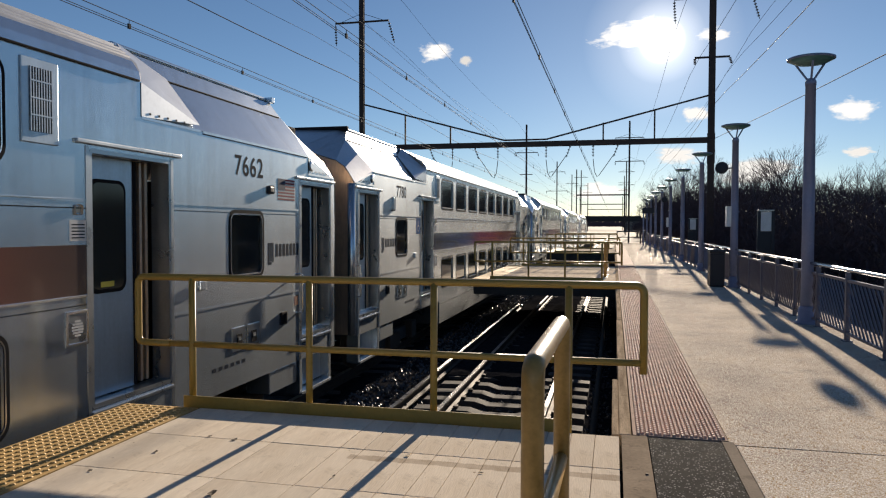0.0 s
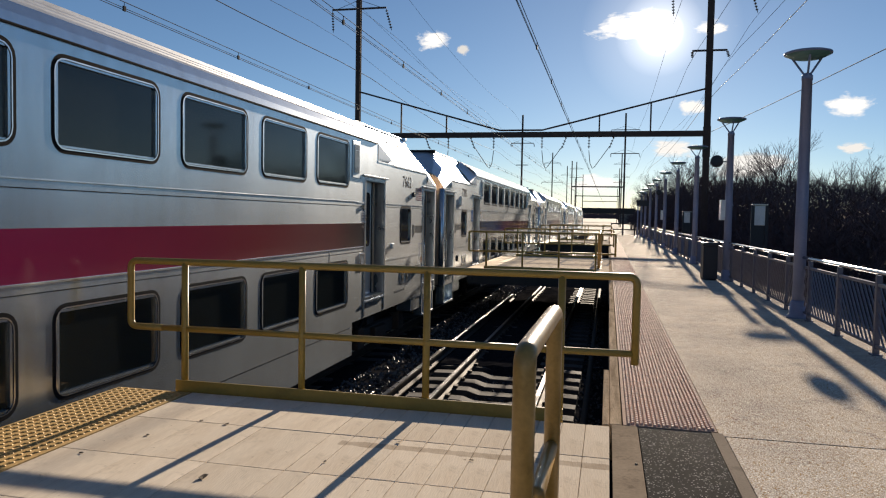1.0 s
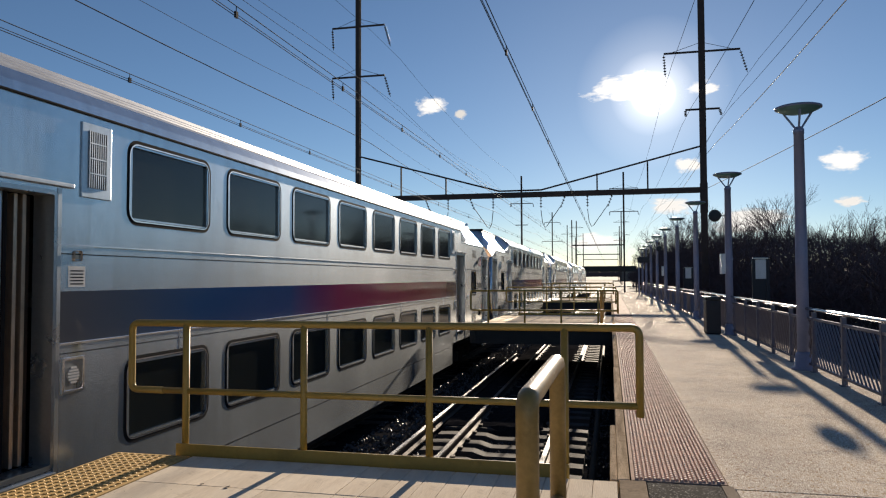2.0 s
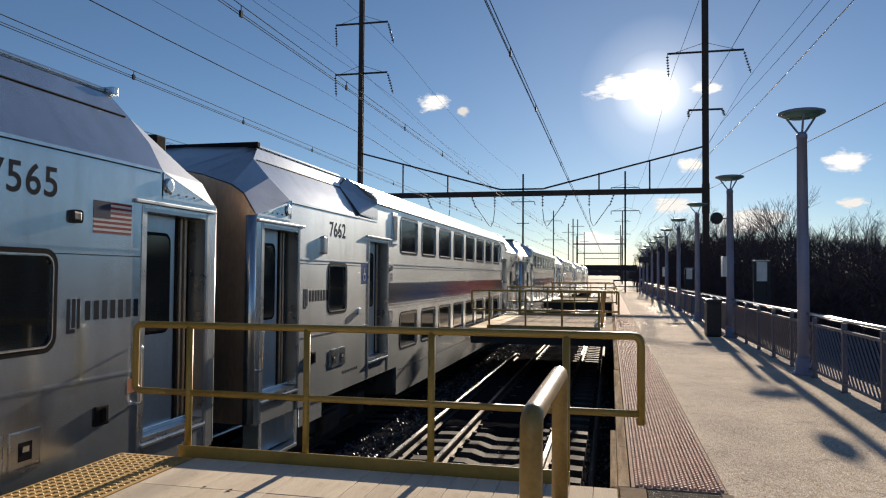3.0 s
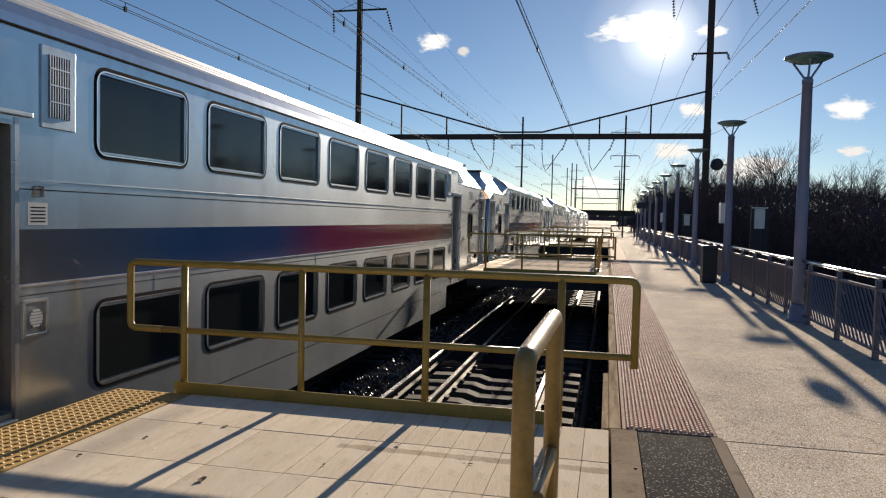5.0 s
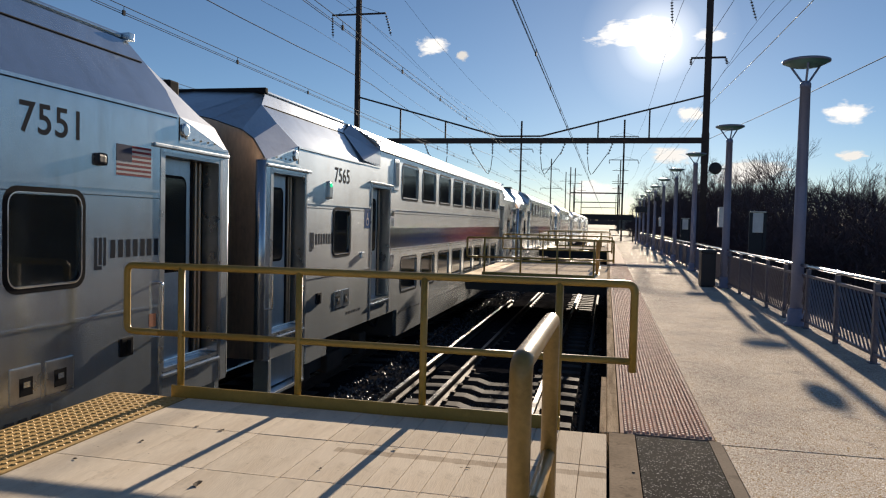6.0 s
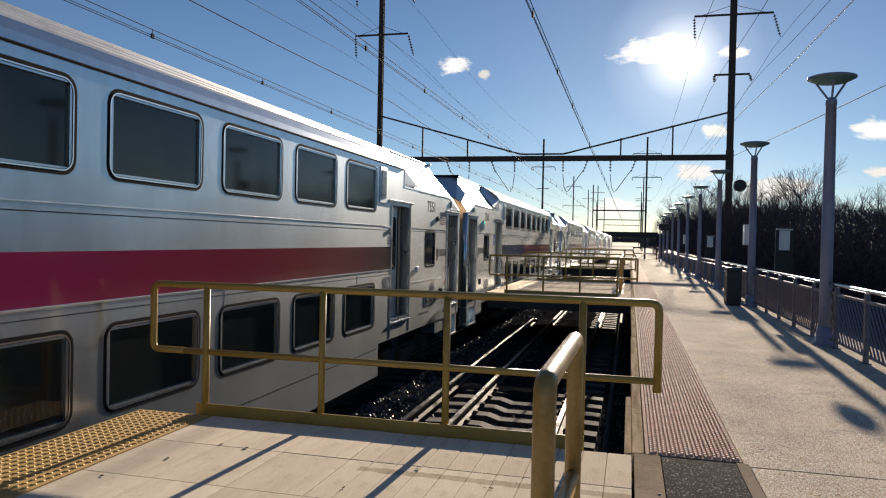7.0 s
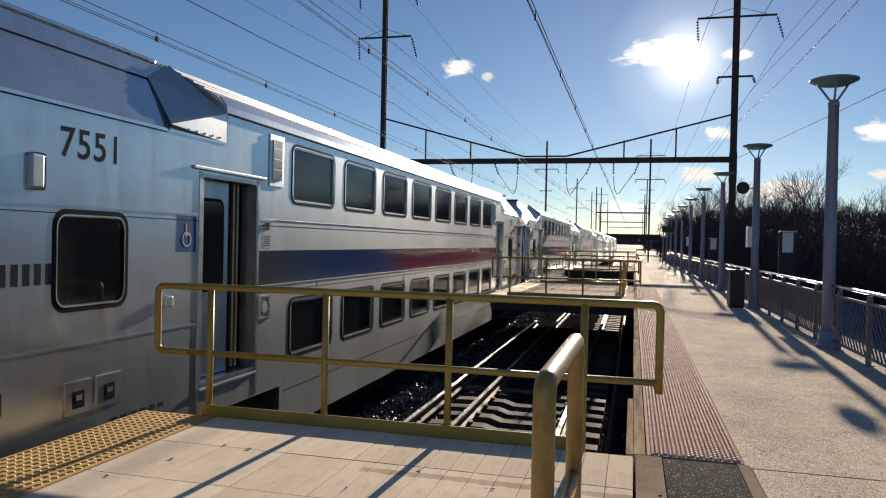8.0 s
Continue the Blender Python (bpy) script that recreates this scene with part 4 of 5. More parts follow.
        part("latch", boxes((HW, HW + 0.03, s * (H - 3.95) - 0.05, s * (H - 3.95) + 0.05, 0.78, 0.88), bevel=0.012), STEEL, c)
        for q in range(6):
            part("stencil_bar", boxes((HW - 0.004, HW + 0.0012, s * (H - 3.5) - 0.25 + 0.12 * q, s * (H - 3.5) - 0.18 + 0.12 * q, -0.09, -0.05)), INK, c, "faint stencilled bar")
        eb = s * (H - 2.1)
        part("battery_box", boxes((1.2, HW - 0.01, eb - 0.38, eb + 0.38, -0.60, -0.33), bevel=0.01), STEEL, c, "stainless underfloor box")
        # operator mark: plain shapes
        my = s * (H - 2.52) if s > 0 else s * (H - 1.78)
        y0 = my
        part("emblem", boxes((HW - 0.004, HW + 0.0012, y0, y0 + 0.035, 0.99, 1.22), (HW - 0.004, HW + 0.0012, y0 + 0.055, y0 + 0.09, 1.0, 1.22), (HW - 0.004, HW + 0.0012, y0 + 0.11, y0 + 0.14, 0.99, 1.22), (HW - 0.004, HW + 0.0012, y0, y0 + 0.09, 0.96, 0.99)), INK, c, "dark operator emblem of plain bars")
        for q in range(7):
            part("mark_bar", boxes((HW - 0.004, HW + 0.0012, y0 + 0.195 + 0.098 * q, y0 + 0.255 + 0.098 * q, 1.05, 1.20)), INK, c, "plain dark bar")
        # bogie
        by = s * (H - 3.6)
        bg = part("bogie", boxes((0.98, 1.12, by - 1.75, by + 1.75, -0.98, -0.72), (-1.12, -0.98, by - 1.75, by + 1.75, -0.98, -0.72), (-1.0, 1.0, by - 0.2, by + 0.2, -0.9, -0.6), bevel=0.02), UNDER, c, "grimy steel bogie")
        for ab in ((1.05, 1.26, by - 1.45, by - 1.1, -1.0, -0.62), (1.05, 1.26, by + 1.1, by + 1.45, -1.0, -0.62)):
            part("axle_box", boxes(ab, bevel=0.03), RAILM, bg)
        part("spring_plank", boxes((1.02, 1.22, by - 0.35, by + 0.35, -1.05, -0.75), bevel=0.03), RAILM, bg)
        for wy in (by - 1.28, by + 1.28):
            w = part("wheel", lathe(bmesh.new(), [(0.1, -0.10), (0.40, -0.08), (0.43, -0.06), (0.46, 0.06), (0.42, 0.07), (0.1, 0.05)], 24), RAILM, bg, "steel wheel", True)
            w.matrix_basis = pose(0.76, wy, RAIL_Z + 0.46, 0, 90, 0)
            w2 = part("wheel", lathe(bmesh.new(), [(0.1, -0.10), (0.40, -0.08), (0.43, -0.06), (0.46, 0.06), (0.42, 0.07), (0.1, 0.05)], 24), RAILM, bg, "steel wheel", True)
            w2.matrix_basis = pose(-0.76, wy, RAIL_Z + 0.46, 0, -90, 0)
        part("hose", tube(bmesh.new(), rounded([(1.3, s * (H - 5.6), -0.33), (1.35, s * (H - 5.3), -0.6), (1.3, s * (H - 4.9), -0.4)], 0.15), 0.03, 6), BLACK, c, "", True)
    # flag decal at the leading end
    fy0 = H - 2.26
    fl = part("flag_decal", boxes((HW - 0.004, HW + 0.0012, fy0, fy0 + 0.47, 1.74, 2.0)), WHITE, c, "faded flag decal")
    part("flag_stripes", boxes(*[(HW, HW + 0.0019, fy0, fy0 + 0.47, 1.74 + 0.04 * q, 1.76 + 0.04 * q) for q in range(7)]), FLAGR, fl)
    part("flag_canton", boxes((HW, HW + 0.0026, fy0, fy0 + 0.2, 1.86, 2.0)), FLAGB, fl)
    part("warning_sticker", boxes((HW - 0.004, HW + 0.0012, H - 1.80, H - 1.70, 0.40, 0.52)), ORANGE, c, "small faded orange warning sticker")
    # access sign at the trailing end
    ay = -(H - 4.22)
    sg = part("access_sign", boxes((HW - 0.004, HW + 0.0012, ay - 0.15, ay + 0.15, 1.27, 1.60)), BLUEM, c, "blue access sign with white symbol")
    ring = ring_mesh("access_symbol", -0.07, 0.07, -0.07, 0.07, 0.068, 0.016, HW, HW + 0.0028, WHITE)
    shared("access_symbol", ring, sg, pose(0, ay, 1.385))
    part("access_figure", boxes((HW, HW + 0.0028, ay - 0.02, ay, 1.41, 1.53), (HW, HW + 0.0028, ay - 0.02, ay + 0.06, 1.42, 1.44), bevel=0.001), WHITE, sg)
    return c


MOVE = ((0, 0.0), (0.5, 3.35), (1.0, 6.71), (1.5, 10.33), (1.7, 11.8), (2.8, 20.52), (3.0, 22.17), (3.5, 26.0), (4.0, 30.14), (4.5, 34.70), (4.7, 36.5), (5.8, 46.1), (6.0, 47.98), (6.5, 52.95), (7.0, 57.8), (7.5, 62.8), (8.0, 67.45))
FRONT0 = 10.01
NUMBERS = {0: "7662", -1: "7565", -2: "7551", 1: "7780"}
coaches = []
proto = coach()
for k in range(-2, 5):
    m = pose(SIDE_X - HW, FRONT0 + L * k - H, 0)
    ob = proto if k == -2 else copy_thing(proto, m)
    ob.matrix_basis = m
    coaches.append((ob, FRONT0 + L * k - H))
for k, (ob, _) in zip(range(-2, 5), coaches):
    for s in (-1, 1):
        at = pose(HW + 0.0012, s * (H - 3.0) + (0.04 if s > 0 else 0.0), 2.07, 90, 0, 90)
        if k in NUMBERS:
            n = shared("coach_number", text_mesh(NUMBERS[k], 0.31, INK, 0.0), ob, at)
        else:
            n = part("coach_number", boxes(*[(HW - 0.004, HW + 0.0012, s * (H - 3.0) - 0.3 + 0.155 * q, s * (H - 3.05) - 0.18 + 0.155 * q, 1.97, 2.17) for q in range(4)]), INK, ob)

lens = lathe(bmesh.new(), [(0.034, 0), (0.032, 0.012), (0.018, 0.022)], 14)
part("signal_lens", lens, emit_mat("green_signal_light", (0.03, 0.55, 0.25), 0.9), coaches[1][0], "small green signal light, lit", True).matrix_basis = pose(HW + 0.03, -(H - 2.46), 1.91, 0, 90, 0)

# ---- platform furniture ----
LAMP_X = 3.115


def lamp():
    g = thing("platform_lamp", "lilac-grey platform lamp post with shallow dish head", "street lamp", (LAMP_X, 0, 0), "platform lamps")
    part("base", lathe(bmesh.new(), [(0.17, 0), (0.17, 0.025), (0.125, 0.05), (0.115, 0.22), (0.09, 0.26)], 16), LAMPM, g, "flared base cover", True)
    part("post", lathe(bmesh.new(), [(0.088, 0.03), (0.085, 1.8), (0.072, 3.5), (0.078, 3.5), (0.078, 3.56), (0.05, 3.6)], 14), LAMPM, g, "", True)
    for k in range(3):
        a = 2 * math.pi * k / 3 + 0.4
        part("arm", tube(bmesh.new(), [(0.03 * math.cos(a), 0.03 * math.sin(a), 3.56), (0.22 * math.cos(a), 0.22 * math.sin(a), 3.83)], 0.016, 6), LAMPM, g)
    hd = part("head", lathe(bmesh.new(), [(0.05, 3.80), (0.20, 3.815), (0.30, 3.86), (0.312, 3.885), (0.29, 3.91), (0.16, 3.93), (0.02, 3.935)], 24), LAMPG, g, "round shallow dish", True)
    part("rim", lathe(bmesh.new(), [(0.30, 3.868), (0.325, 3.873), (0.325, 3.898), (0.30, 3.903)], 24), LAMPM, hd, "", True)
    return g


LAMP_Y = [11.25 + 6.72 * k for k in range(9)]
first = lamp()
first.matrix_basis = pose(LAMP_X, LAMP_Y[0], 0)
for y in LAMP_Y[1:]:
    copy_thing(first, pose(LAMP_X, y, 0, 0, 0, random.uniform(-40, 40)) @ Matrix.Diagonal((1, 1, 0.985, 1)))
for y in (17.97, 38.13):
    sp = thing("platform_speaker", "round dark loudspeaker bracketed to a lamp post", "loudspeaker", (LAMP_X, y, 2.83), "loudspeakers")
    part("cone", lathe(bmesh.new(), [(0.05, 0), (0.12, 0.04), (0.145, 0.1), (0.145, 0.13), (0.11, 0.14)], 18), BINM, sp, "", True).matrix_basis = pose(-0.28, -0.02, 0, 90, 0, -18)
    part("bracket", tube(bmesh.new(), [(-0.07, 0, 0), (-0.28, 0, 0)], 0.015, 6), BINM, sp)
for y in (17.97, 38.13):
    sg = thing("post_sign", "small white sign clamped to a lamp post", "sign", (LAMP_X, y, 1.68), "post signs")
    part("panel", boxes((-0.19, -0.09, -0.14, 0.14, -0.24, 0.24), bevel=0.004), SIGNM, sg)
    part("clamp", boxes((-0.1, 0.09, -0.095, 0.095, 0.1, 0.13)), LAMPM, sg)

FENCE_X = 3.18
PANEL = 1.344
PICKETS = {}
for lean, run, gap in ((1, 0.62, 0.14), (-1, 0.40, 0.125)):
    kit, y = [], 0.05 - run
    while y < PANEL - 0.04:
        y_top, y_bot = (y + run, y) if lean > 0 else (y, y + run)
        pts = []
        for u in (0.0, 1.0):
            pts.append([y_bot + (y_top - y_bot) * u, 0.11 + 0.63 * u])
        for p, q in ((pts[0], pts[1]), (pts[1], pts[0])):
            for lim in (0.035, PANEL - 0.035):
                if (p[0] - lim) * (q[0] - lim) < 0 and (p[0] < lim) == (lim < 0.5):
                    u = (lim - p[0]) / (q[0] - p[0])
                    p[0], p[1] = lim, p[1] + (q[1] - p[1]) * u
        if abs(pts[1][1] - pts[0][1]) > 0.06:
            kit.append(mesh("picket", tube(bmesh.new(), [(0, pts[0][0], pts[0][1]), (0, pts[1][0], pts[1][1])], 0.012, 4), FENCEM))
        y += gap
    PICKETS[lean] = kit
for k in range(-5, 40):
    fy = LAMP_Y[0] - 0.34 + PANEL * k
    f = thing("fence_panel", "grey steel fence panel with slanted pickets and bright handrail", "fence", (FENCE_X, fy, 0), "platform fence panels")
    part("post", boxes((-0.028, 0.028, -0.028, 0.028, 0.0, 0.86), (-0.055, 0.055, -0.055, 0.055, 0.0, 0.012), bevel=0.003), FENCEM, f)
    part("handrail", tube(bmesh.new(), [(-0.03, -0.01, 0.90), (-0.03, PANEL - 0.01, 0.90)], 0.024, 10), GALV, f, "bright galvanised handrail")
    part("top_bar", boxes((-0.02, 0.02, 0.03, PANEL - 0.03, 0.74, 0.775)), FENCEM, f)
    part("bottom_bar", boxes((-0.02, 0.02, 0.03, PANEL - 0.03, 0.085, 0.115)), FENCEM, f)
    for me in PICKETS[1 if k < 0 or (k > 5 and k % 2) else -1]:
        shared("picket", me, f)

bn = thing("litter_bin", "dark square platform litter bin with lid", "litter bin", (2.74, 18.15, 0))
part("body", boxes((-0.165, 0.165, -0.25, 0.25, 0.02, 0.80), bevel=0.015), BINM, bn)
part("lid", boxes((-0.18, 0.18, -0.265, 0.265, 0.80, 0.90), bevel=0.03), BINM, bn)
part("foot", boxes((-0.15, 0.15, -0.23, 0.23, 0.0, 0.025)), BLACK, bn)


def info_board(x, y, w, top):
    g = thing("notice_board", "pale notice board on two dark posts behind the fence", "notice board", (x, y, -2.0), "notice boards")
    part("panel", boxes((-w / 2, w / 2, -0.03, 0.03, top + 1.35, top + 2.0), bevel=0.01), SIGNM, g)
    part("cap", boxes((-w / 2 - 0.03, w / 2 + 0.03, -0.06, 0.06, top + 2.0, top + 2.06), bevel=0.01), GALV, g)
    part("backing", boxes((-w / 2 + 0.02, w / 2 - 0.02, -0.012, 0.018, 0.5, top + 1.34)), BINM, g, "dark lower panel")
    for s in (-1, 1):
        part("post", boxes((s * w / 2 - 0.05, s * w / 2 + 0.05, -0.05, 0.05, 0.0, top + 2.02)), BINM, g)


info_board(5.2, 25.3, 0.43, 1.86)
info_board(5.1, 47.0, 0.45, 1.75)

# end of the platform
g = thing("end_barrier", "dark barrier rail closing the far platform end", "barrier", (2.1, 65.4, 0))
for x in (-1.5, -0.5, 0.5, 1.4):
    part("post", boxes((x - 0.04, x + 0.04, -0.04, 0.04, 0, 1.1)), BINM, g)
part("rail", boxes((-1.5, 1.4, -0.03, 0.03, 1.0, 1.1), (-1.5, 1.4, -0.03, 0.03, 0.5, 0.58)), BINM, g)
g = thing("canopy_sign", "dark overhead station sign on two posts at the far end", "sign", (3.0, 58.0, 0))
part("panel", boxes((-0.55, 0.6, -0.05, 0.05, 2.5, 2.95), bevel=0.01), BINM, g)
for x in (-0.45, 0.5):
    part("post", boxes((x - 0.05, x + 0.05, -0.05, 0.05, 0, 2.51)), LAMPM, g)

# ---- catenary ----
PY = 60.0


def insulator(bm, top, bottom, discs=7, r=0.13):
    tube(bm, [top, bottom], 0.03, 5)
    a, b = Vector(top), Vector(bottom)
    d = (b - a).normalized()
    for k in range(discs):
        p = a + (b - a) * (0.12 + 0.76 * k / max(discs - 1, 1))
        tube(bm, [p - d * 0.05, p, p + d * 0.02], r, 8, r * 0.4)
    return bm


def mast(x, y, top, arms, w=0.17, label="tall rust-brown steel catenary mast with cross arms"):
    """arms: (height, half length, insulator length)."""
    g = thing("catenary_mast", label, "catenary mast", (x, y, -2.0), "catenary masts")
    bm = bmesh.new()
    sec = [(-w, -w * 0.8), (w, -w * 0.8), (w, -w * 0.6), (w * 0.2, -w * 0.6), (w * 0.2, w * 0.6), (w, w * 0.6), (w, w * 0.8), (-w, w * 0.8), (-w, w * 0.6), (-w * 0.2, w * 0.6), (-w * 0.2, -w * 0.6), (-w, -w * 0.6)]
    lo, hi = [bm.verts.new((x, y, 0)) for x, y in sec], [bm.verts.new((x, y, top + 2)) for x, y in sec]
    bm.faces.new(lo)
    bm.faces.new(hi)
    for q in range(12):
        bm.faces.new((lo[q], lo[(q + 1) % 12], hi[(q + 1) % 12], hi[q]))
    part("column", bm, POLEM, g, "rolled steel column")
    part("splice_plate", boxes((-w * 1.15, w * 1.15, -w * 0.95, w * 0.95, 8.2, 10.6), bevel=0.02), POLEM, g)
    for z, h, n in arms:
        a = part("cross_arm", boxes((-h, h, -0.06, 0.06, z + 1.93, z + 2.07)), POLEM, g)
        for s in (-1, 1):
            if n:
                part("insulator", insulator(bmesh.new(), (s * h, 0, z + 1.9), (s * (h + 0.28 * n * (1 if s > 0 else -0.2)), 0, z + 1.9 - n), 7 if n > 1 else 4), INSUL, a, "string of brown insulator discs")
        if h > 2:
            part("stay", tube(bmesh.new(), [(-h * 0.8, 0, z + 2.05), (0, 0, z + 2.75), (h * 0.8, 0, z + 2.05)], 0.02, 4), POLEM, a)
    return g


mast(-21.25, PY, 27.0, [(19.0, 2.45, 1.85), (23.5, 2.45, 1.85)], 0.21)
mast(7.68, PY, 27.0, [(14.5, 1.3, 0.45), (19.15, 2.9, 1.8)], 0.24)

pt = thing("catenary_portal", "rust-brown steel portal beam with raised truss rods over four tracks", "catenary portal", (0, PY, 0))
BZ = 8.05
for y0, y1 in ((-0.16, -0.13), (0.13, 0.16)):
    part("channel", boxes((-21.1, 7.5, y0, y1, BZ - 0.22, BZ + 0.22)), POLEM, pt, "long steel channel")
part("web_plate", boxes((-21.1, 7.5, -0.13, 0.13, BZ - 0.03, BZ + 0.03)), POLEM, pt)
for pts in (((-21.1, 11.85), (-8.7, 8.42)), ((7.5, 11.55), (-5.2, 8.42)), ((-8.7, 8.42), (-5.2, 8.42))):
    part("truss_rod", tube(bmesh.new(), [(pts[0][0], 0, pts[0][1]), (pts[1][0], 0, pts[1][1])], 0.075, 5), POLEM, pt)
for x, z in ((-17.3, 10.8), (-13.3, 9.7), (-0.6, 9.65), (3.4, 10.6)):
    part("strut", boxes((x - 0.06, x + 0.06, -0.06, 0.06, BZ + 0.2, z)), POLEM, pt)
for tx, lean in zip(TRACKS, (1, 1, -1, -1)):
    hx = tx - 0.02
    hg = part("hanger", tube(bmesh.new(), [(hx, 0, 6.75), (hx + 0.12 * lean, 0, 5.7), (hx + 0.32 * lean, 0, 5.28), (hx + 0.5 * lean, 0, 5.42), (hx + 1.6 * lean, 0, 7.0)], 0.03, 5), POLEM, pt, "bent wire hanger")
    for top, low in ((0.0, 0.0), (1.98, 1.62)):
        part("insulator", insulator(bmesh.new(), (hx + top * lean, 0, BZ - 0.2), (hx + low * lean, 0, 6.9), 4, 0.11), INSUL, hg, "string of brown insulator discs")


def overhead(name, x, z, r, material, label, y0=-25.0, y1=520.0, sag=0.0, at=PY, spanlen=80.0):
    bm = bmesh.new()
    pts, y = [], y0
    while y <= y1:
        u = ((y - at) / spanlen) % 1.0
        pts.append((x, y, z - 4 * sag * u * (1 - u)))
        y += 8.0
    tube(bm, pts, r, 4)
    return solid(name, bm, material, label, "overhead wire", "overhead wires")


for i, tx in enumerate(TRACKS):
    g = thing("catenary_wire", "dark contact and messenger wires with droppers above a track", "overhead wire", (tx - 0.08, 0, 0), "catenary wires")
    mz = 5.66
    for name, z, r, sag in (("messenger_wire", mz, 0.009, 0.1), ("auxiliary_wire", 5.47, 0.007, 0.03), ("contact_wire", 5.40, 0.008, 0.0)):
        bm = bmesh.new()
        pts = []
        for q in range(140):
            y = -20 + 4.0 * q
            u = ((y - PY) / 80.0) % 1.0
            pts.append((0, y, z - 4 * sag * u * (1 - u)))
        tube(bm, pts, r, 4)
        part(name, bm, WIREM, g)
    for q in range(34):
        bm = bmesh.new()
        y = -15 + 4.6 * q + (1.7 if i % 2 else 0.0)
        u = ((y - PY) / 80.0) % 1.0
        tube(bm, [(0, y, 5.40), (0, y, mz - 0.4 * u * (1 - u))], 0.008, 4)
        box(bm, -0.018, 0.018, y - 0.035, y + 0.035, 5.38, 5.48)
        part("dropper", bm, WIREM, g)
for x, z in ((-23.5, 17.0), (-18.3, 17.0), (-23.5, 21.5), (-18.3, 21.5), (5.0, 17.2), (11.0, 17.2), (6.3, 13.9), (9.1, 13.9)):
    overhead("transmission_wire", x, z, 0.016, WIREM, "thin dark high-voltage transmission wire", sag=1.3)
overhead("feeder_wire", -21.1, 13.7, 0.03, WIREM, "thick dark feeder wire along the masts", sag=0.9)
overhead("feeder_wire", 7.9, 11.0, 0.024, WIREB, "bright feeder wire along the masts", sag=0.8)
bm = tube(bmesh.new(), [(7.5, PY, 7.95), (8.67, 45, 7.74), (9.285, 36, 7.62), (9.62, 28, 7.44), (9.9, 18, 7.3), (10.1, 0, 7.3)], 0.02, 4)
solid("service_cable", bm, WIREM, "dark service cable crossing above the lamps", "cable", "overhead wires")

for x, y, top, arms in ((-16.3, 140, 20.6, [(15.2, 2.2, 0.6), (11.0, 1.2, 0)]), (3.0, 140, 20.7, [(17.6, 2.6, 0.6), (13.2, 2.6, 0.6)]), (-17.0, 226, 20.7, [(17.5, 2.4, 0.6), (11.6, 3.2, 0.6)]),
                        (-15.7, 284, 20.5, [(17.0, 2.4, 0)]), (-11.2, 262, 20.5, [(18.0, 2.4, 0), (15.0, 2.4, 0)]), (-11.7, 343, 20.5, [(16.0, 2.0, 0)]), (3.9, 230, 20.8, [(17.5, 2.4, 0), (13.5, 2.4, 0)]), (4.2, 300, 20.8, [(18.0, 2.4, 0), (15.0, 2.4, 0)])):
    mast(x, y, top, arms, 0.16)
for y, x0, x1 in ((170, -8.2, 3.5), (250, -11.0, 3.8), (340, -11.5, 4.0)):
    b = thing("catenary_portal", "distant steel portal beam over the tracks", "catenary portal", (0, y, 0), "far portals")
    part("beam", boxes((x0, x1, -0.12, 0.12, 7.95, 8.25)), POLEM, b)
    for x in (x0, x1):
        part("column", boxes((x - 0.12, x + 0.12, -0.12, 0.12, -2.0, 14.0)), POLEM, b)

br = thing("road_overpass", "dark steel road overpass across the tracks far away", "bridge", (0, 400, 0))
part("girder", boxes((-40, 14, -4, 4, 2.7, 4.7)), UNDER, br)
part("parapet", boxes((-40, 14, -4.1, -3.9, 4.7, 5.7)), UNDER, br)
part("abutment", boxes((6, 14, -5, 5, -2, 2.7), bevel=0.1), CONC2, br)
part("abutment", boxes((-30, -19, -5, 5, -2, 2.7), bevel=0.1), CONC2, br)

# ---- vegetation ----


def tree_mesh(name, seed, height, spread, depth=6, lean=0.0):
    rng = random.Random(seed)
    verts, faces = [], []

    def limb(p, d, ln, r, lev):
        q = p + d * ln * 0.5 + Vector((rng.uniform(-1, 1), rng.uniform(-1, 1), rng.uniform(-0.3, 0.6))) * ln * 0.06
        e = p + d * ln
        n = 5 if lev == 0 else 3
        k = len(verts)
        a = d.orthogonal().normalized()
        b = d.cross(a)
        for c, rad in ((p, r), (q, r * 0.82), (e, r * 0.62)):
            for i in range(n):
                t = 2 * math.pi * i / n
                verts.append(c + rad * (math.cos(t) * a + math.sin(t) * b))
        for s in (0, n):
            for i in range(n):
                faces.append((k + s + i, k + s + (i + 1) % n, k + s + n + (i + 1) % n, k + s + n + i))
        if lev >= depth:
            return
        for c in range(rng.choice((2, 3, 3)) if lev < depth - 1 else 3):
            ax = Vector((rng.gauss(0, 1), rng.gauss(0, 1), rng.gauss(0, 0.5))).normalized()
            nd = (d + ax * spread * rng.uniform(0.6, 1.25) + Vector((0, 0, 0.16))).normalized()
            at = p + (e - p) * (1.0 if c == 0 else rng.uniform(0.45, 1.0))
            limb(at, nd, ln * rng.uniform(0.62, 0.86), max(r * 0.6, 0.006), lev + 1)

    limb(Vector((0, 0, 0)), Vector((lean, 0, 1)).normalized(), height * 0.27, height * 0.016, 0)
    me = bpy.data.meshes.new(name)
    me.from_pydata(verts, [], faces)
    me.materials.append(BARK)
    return me


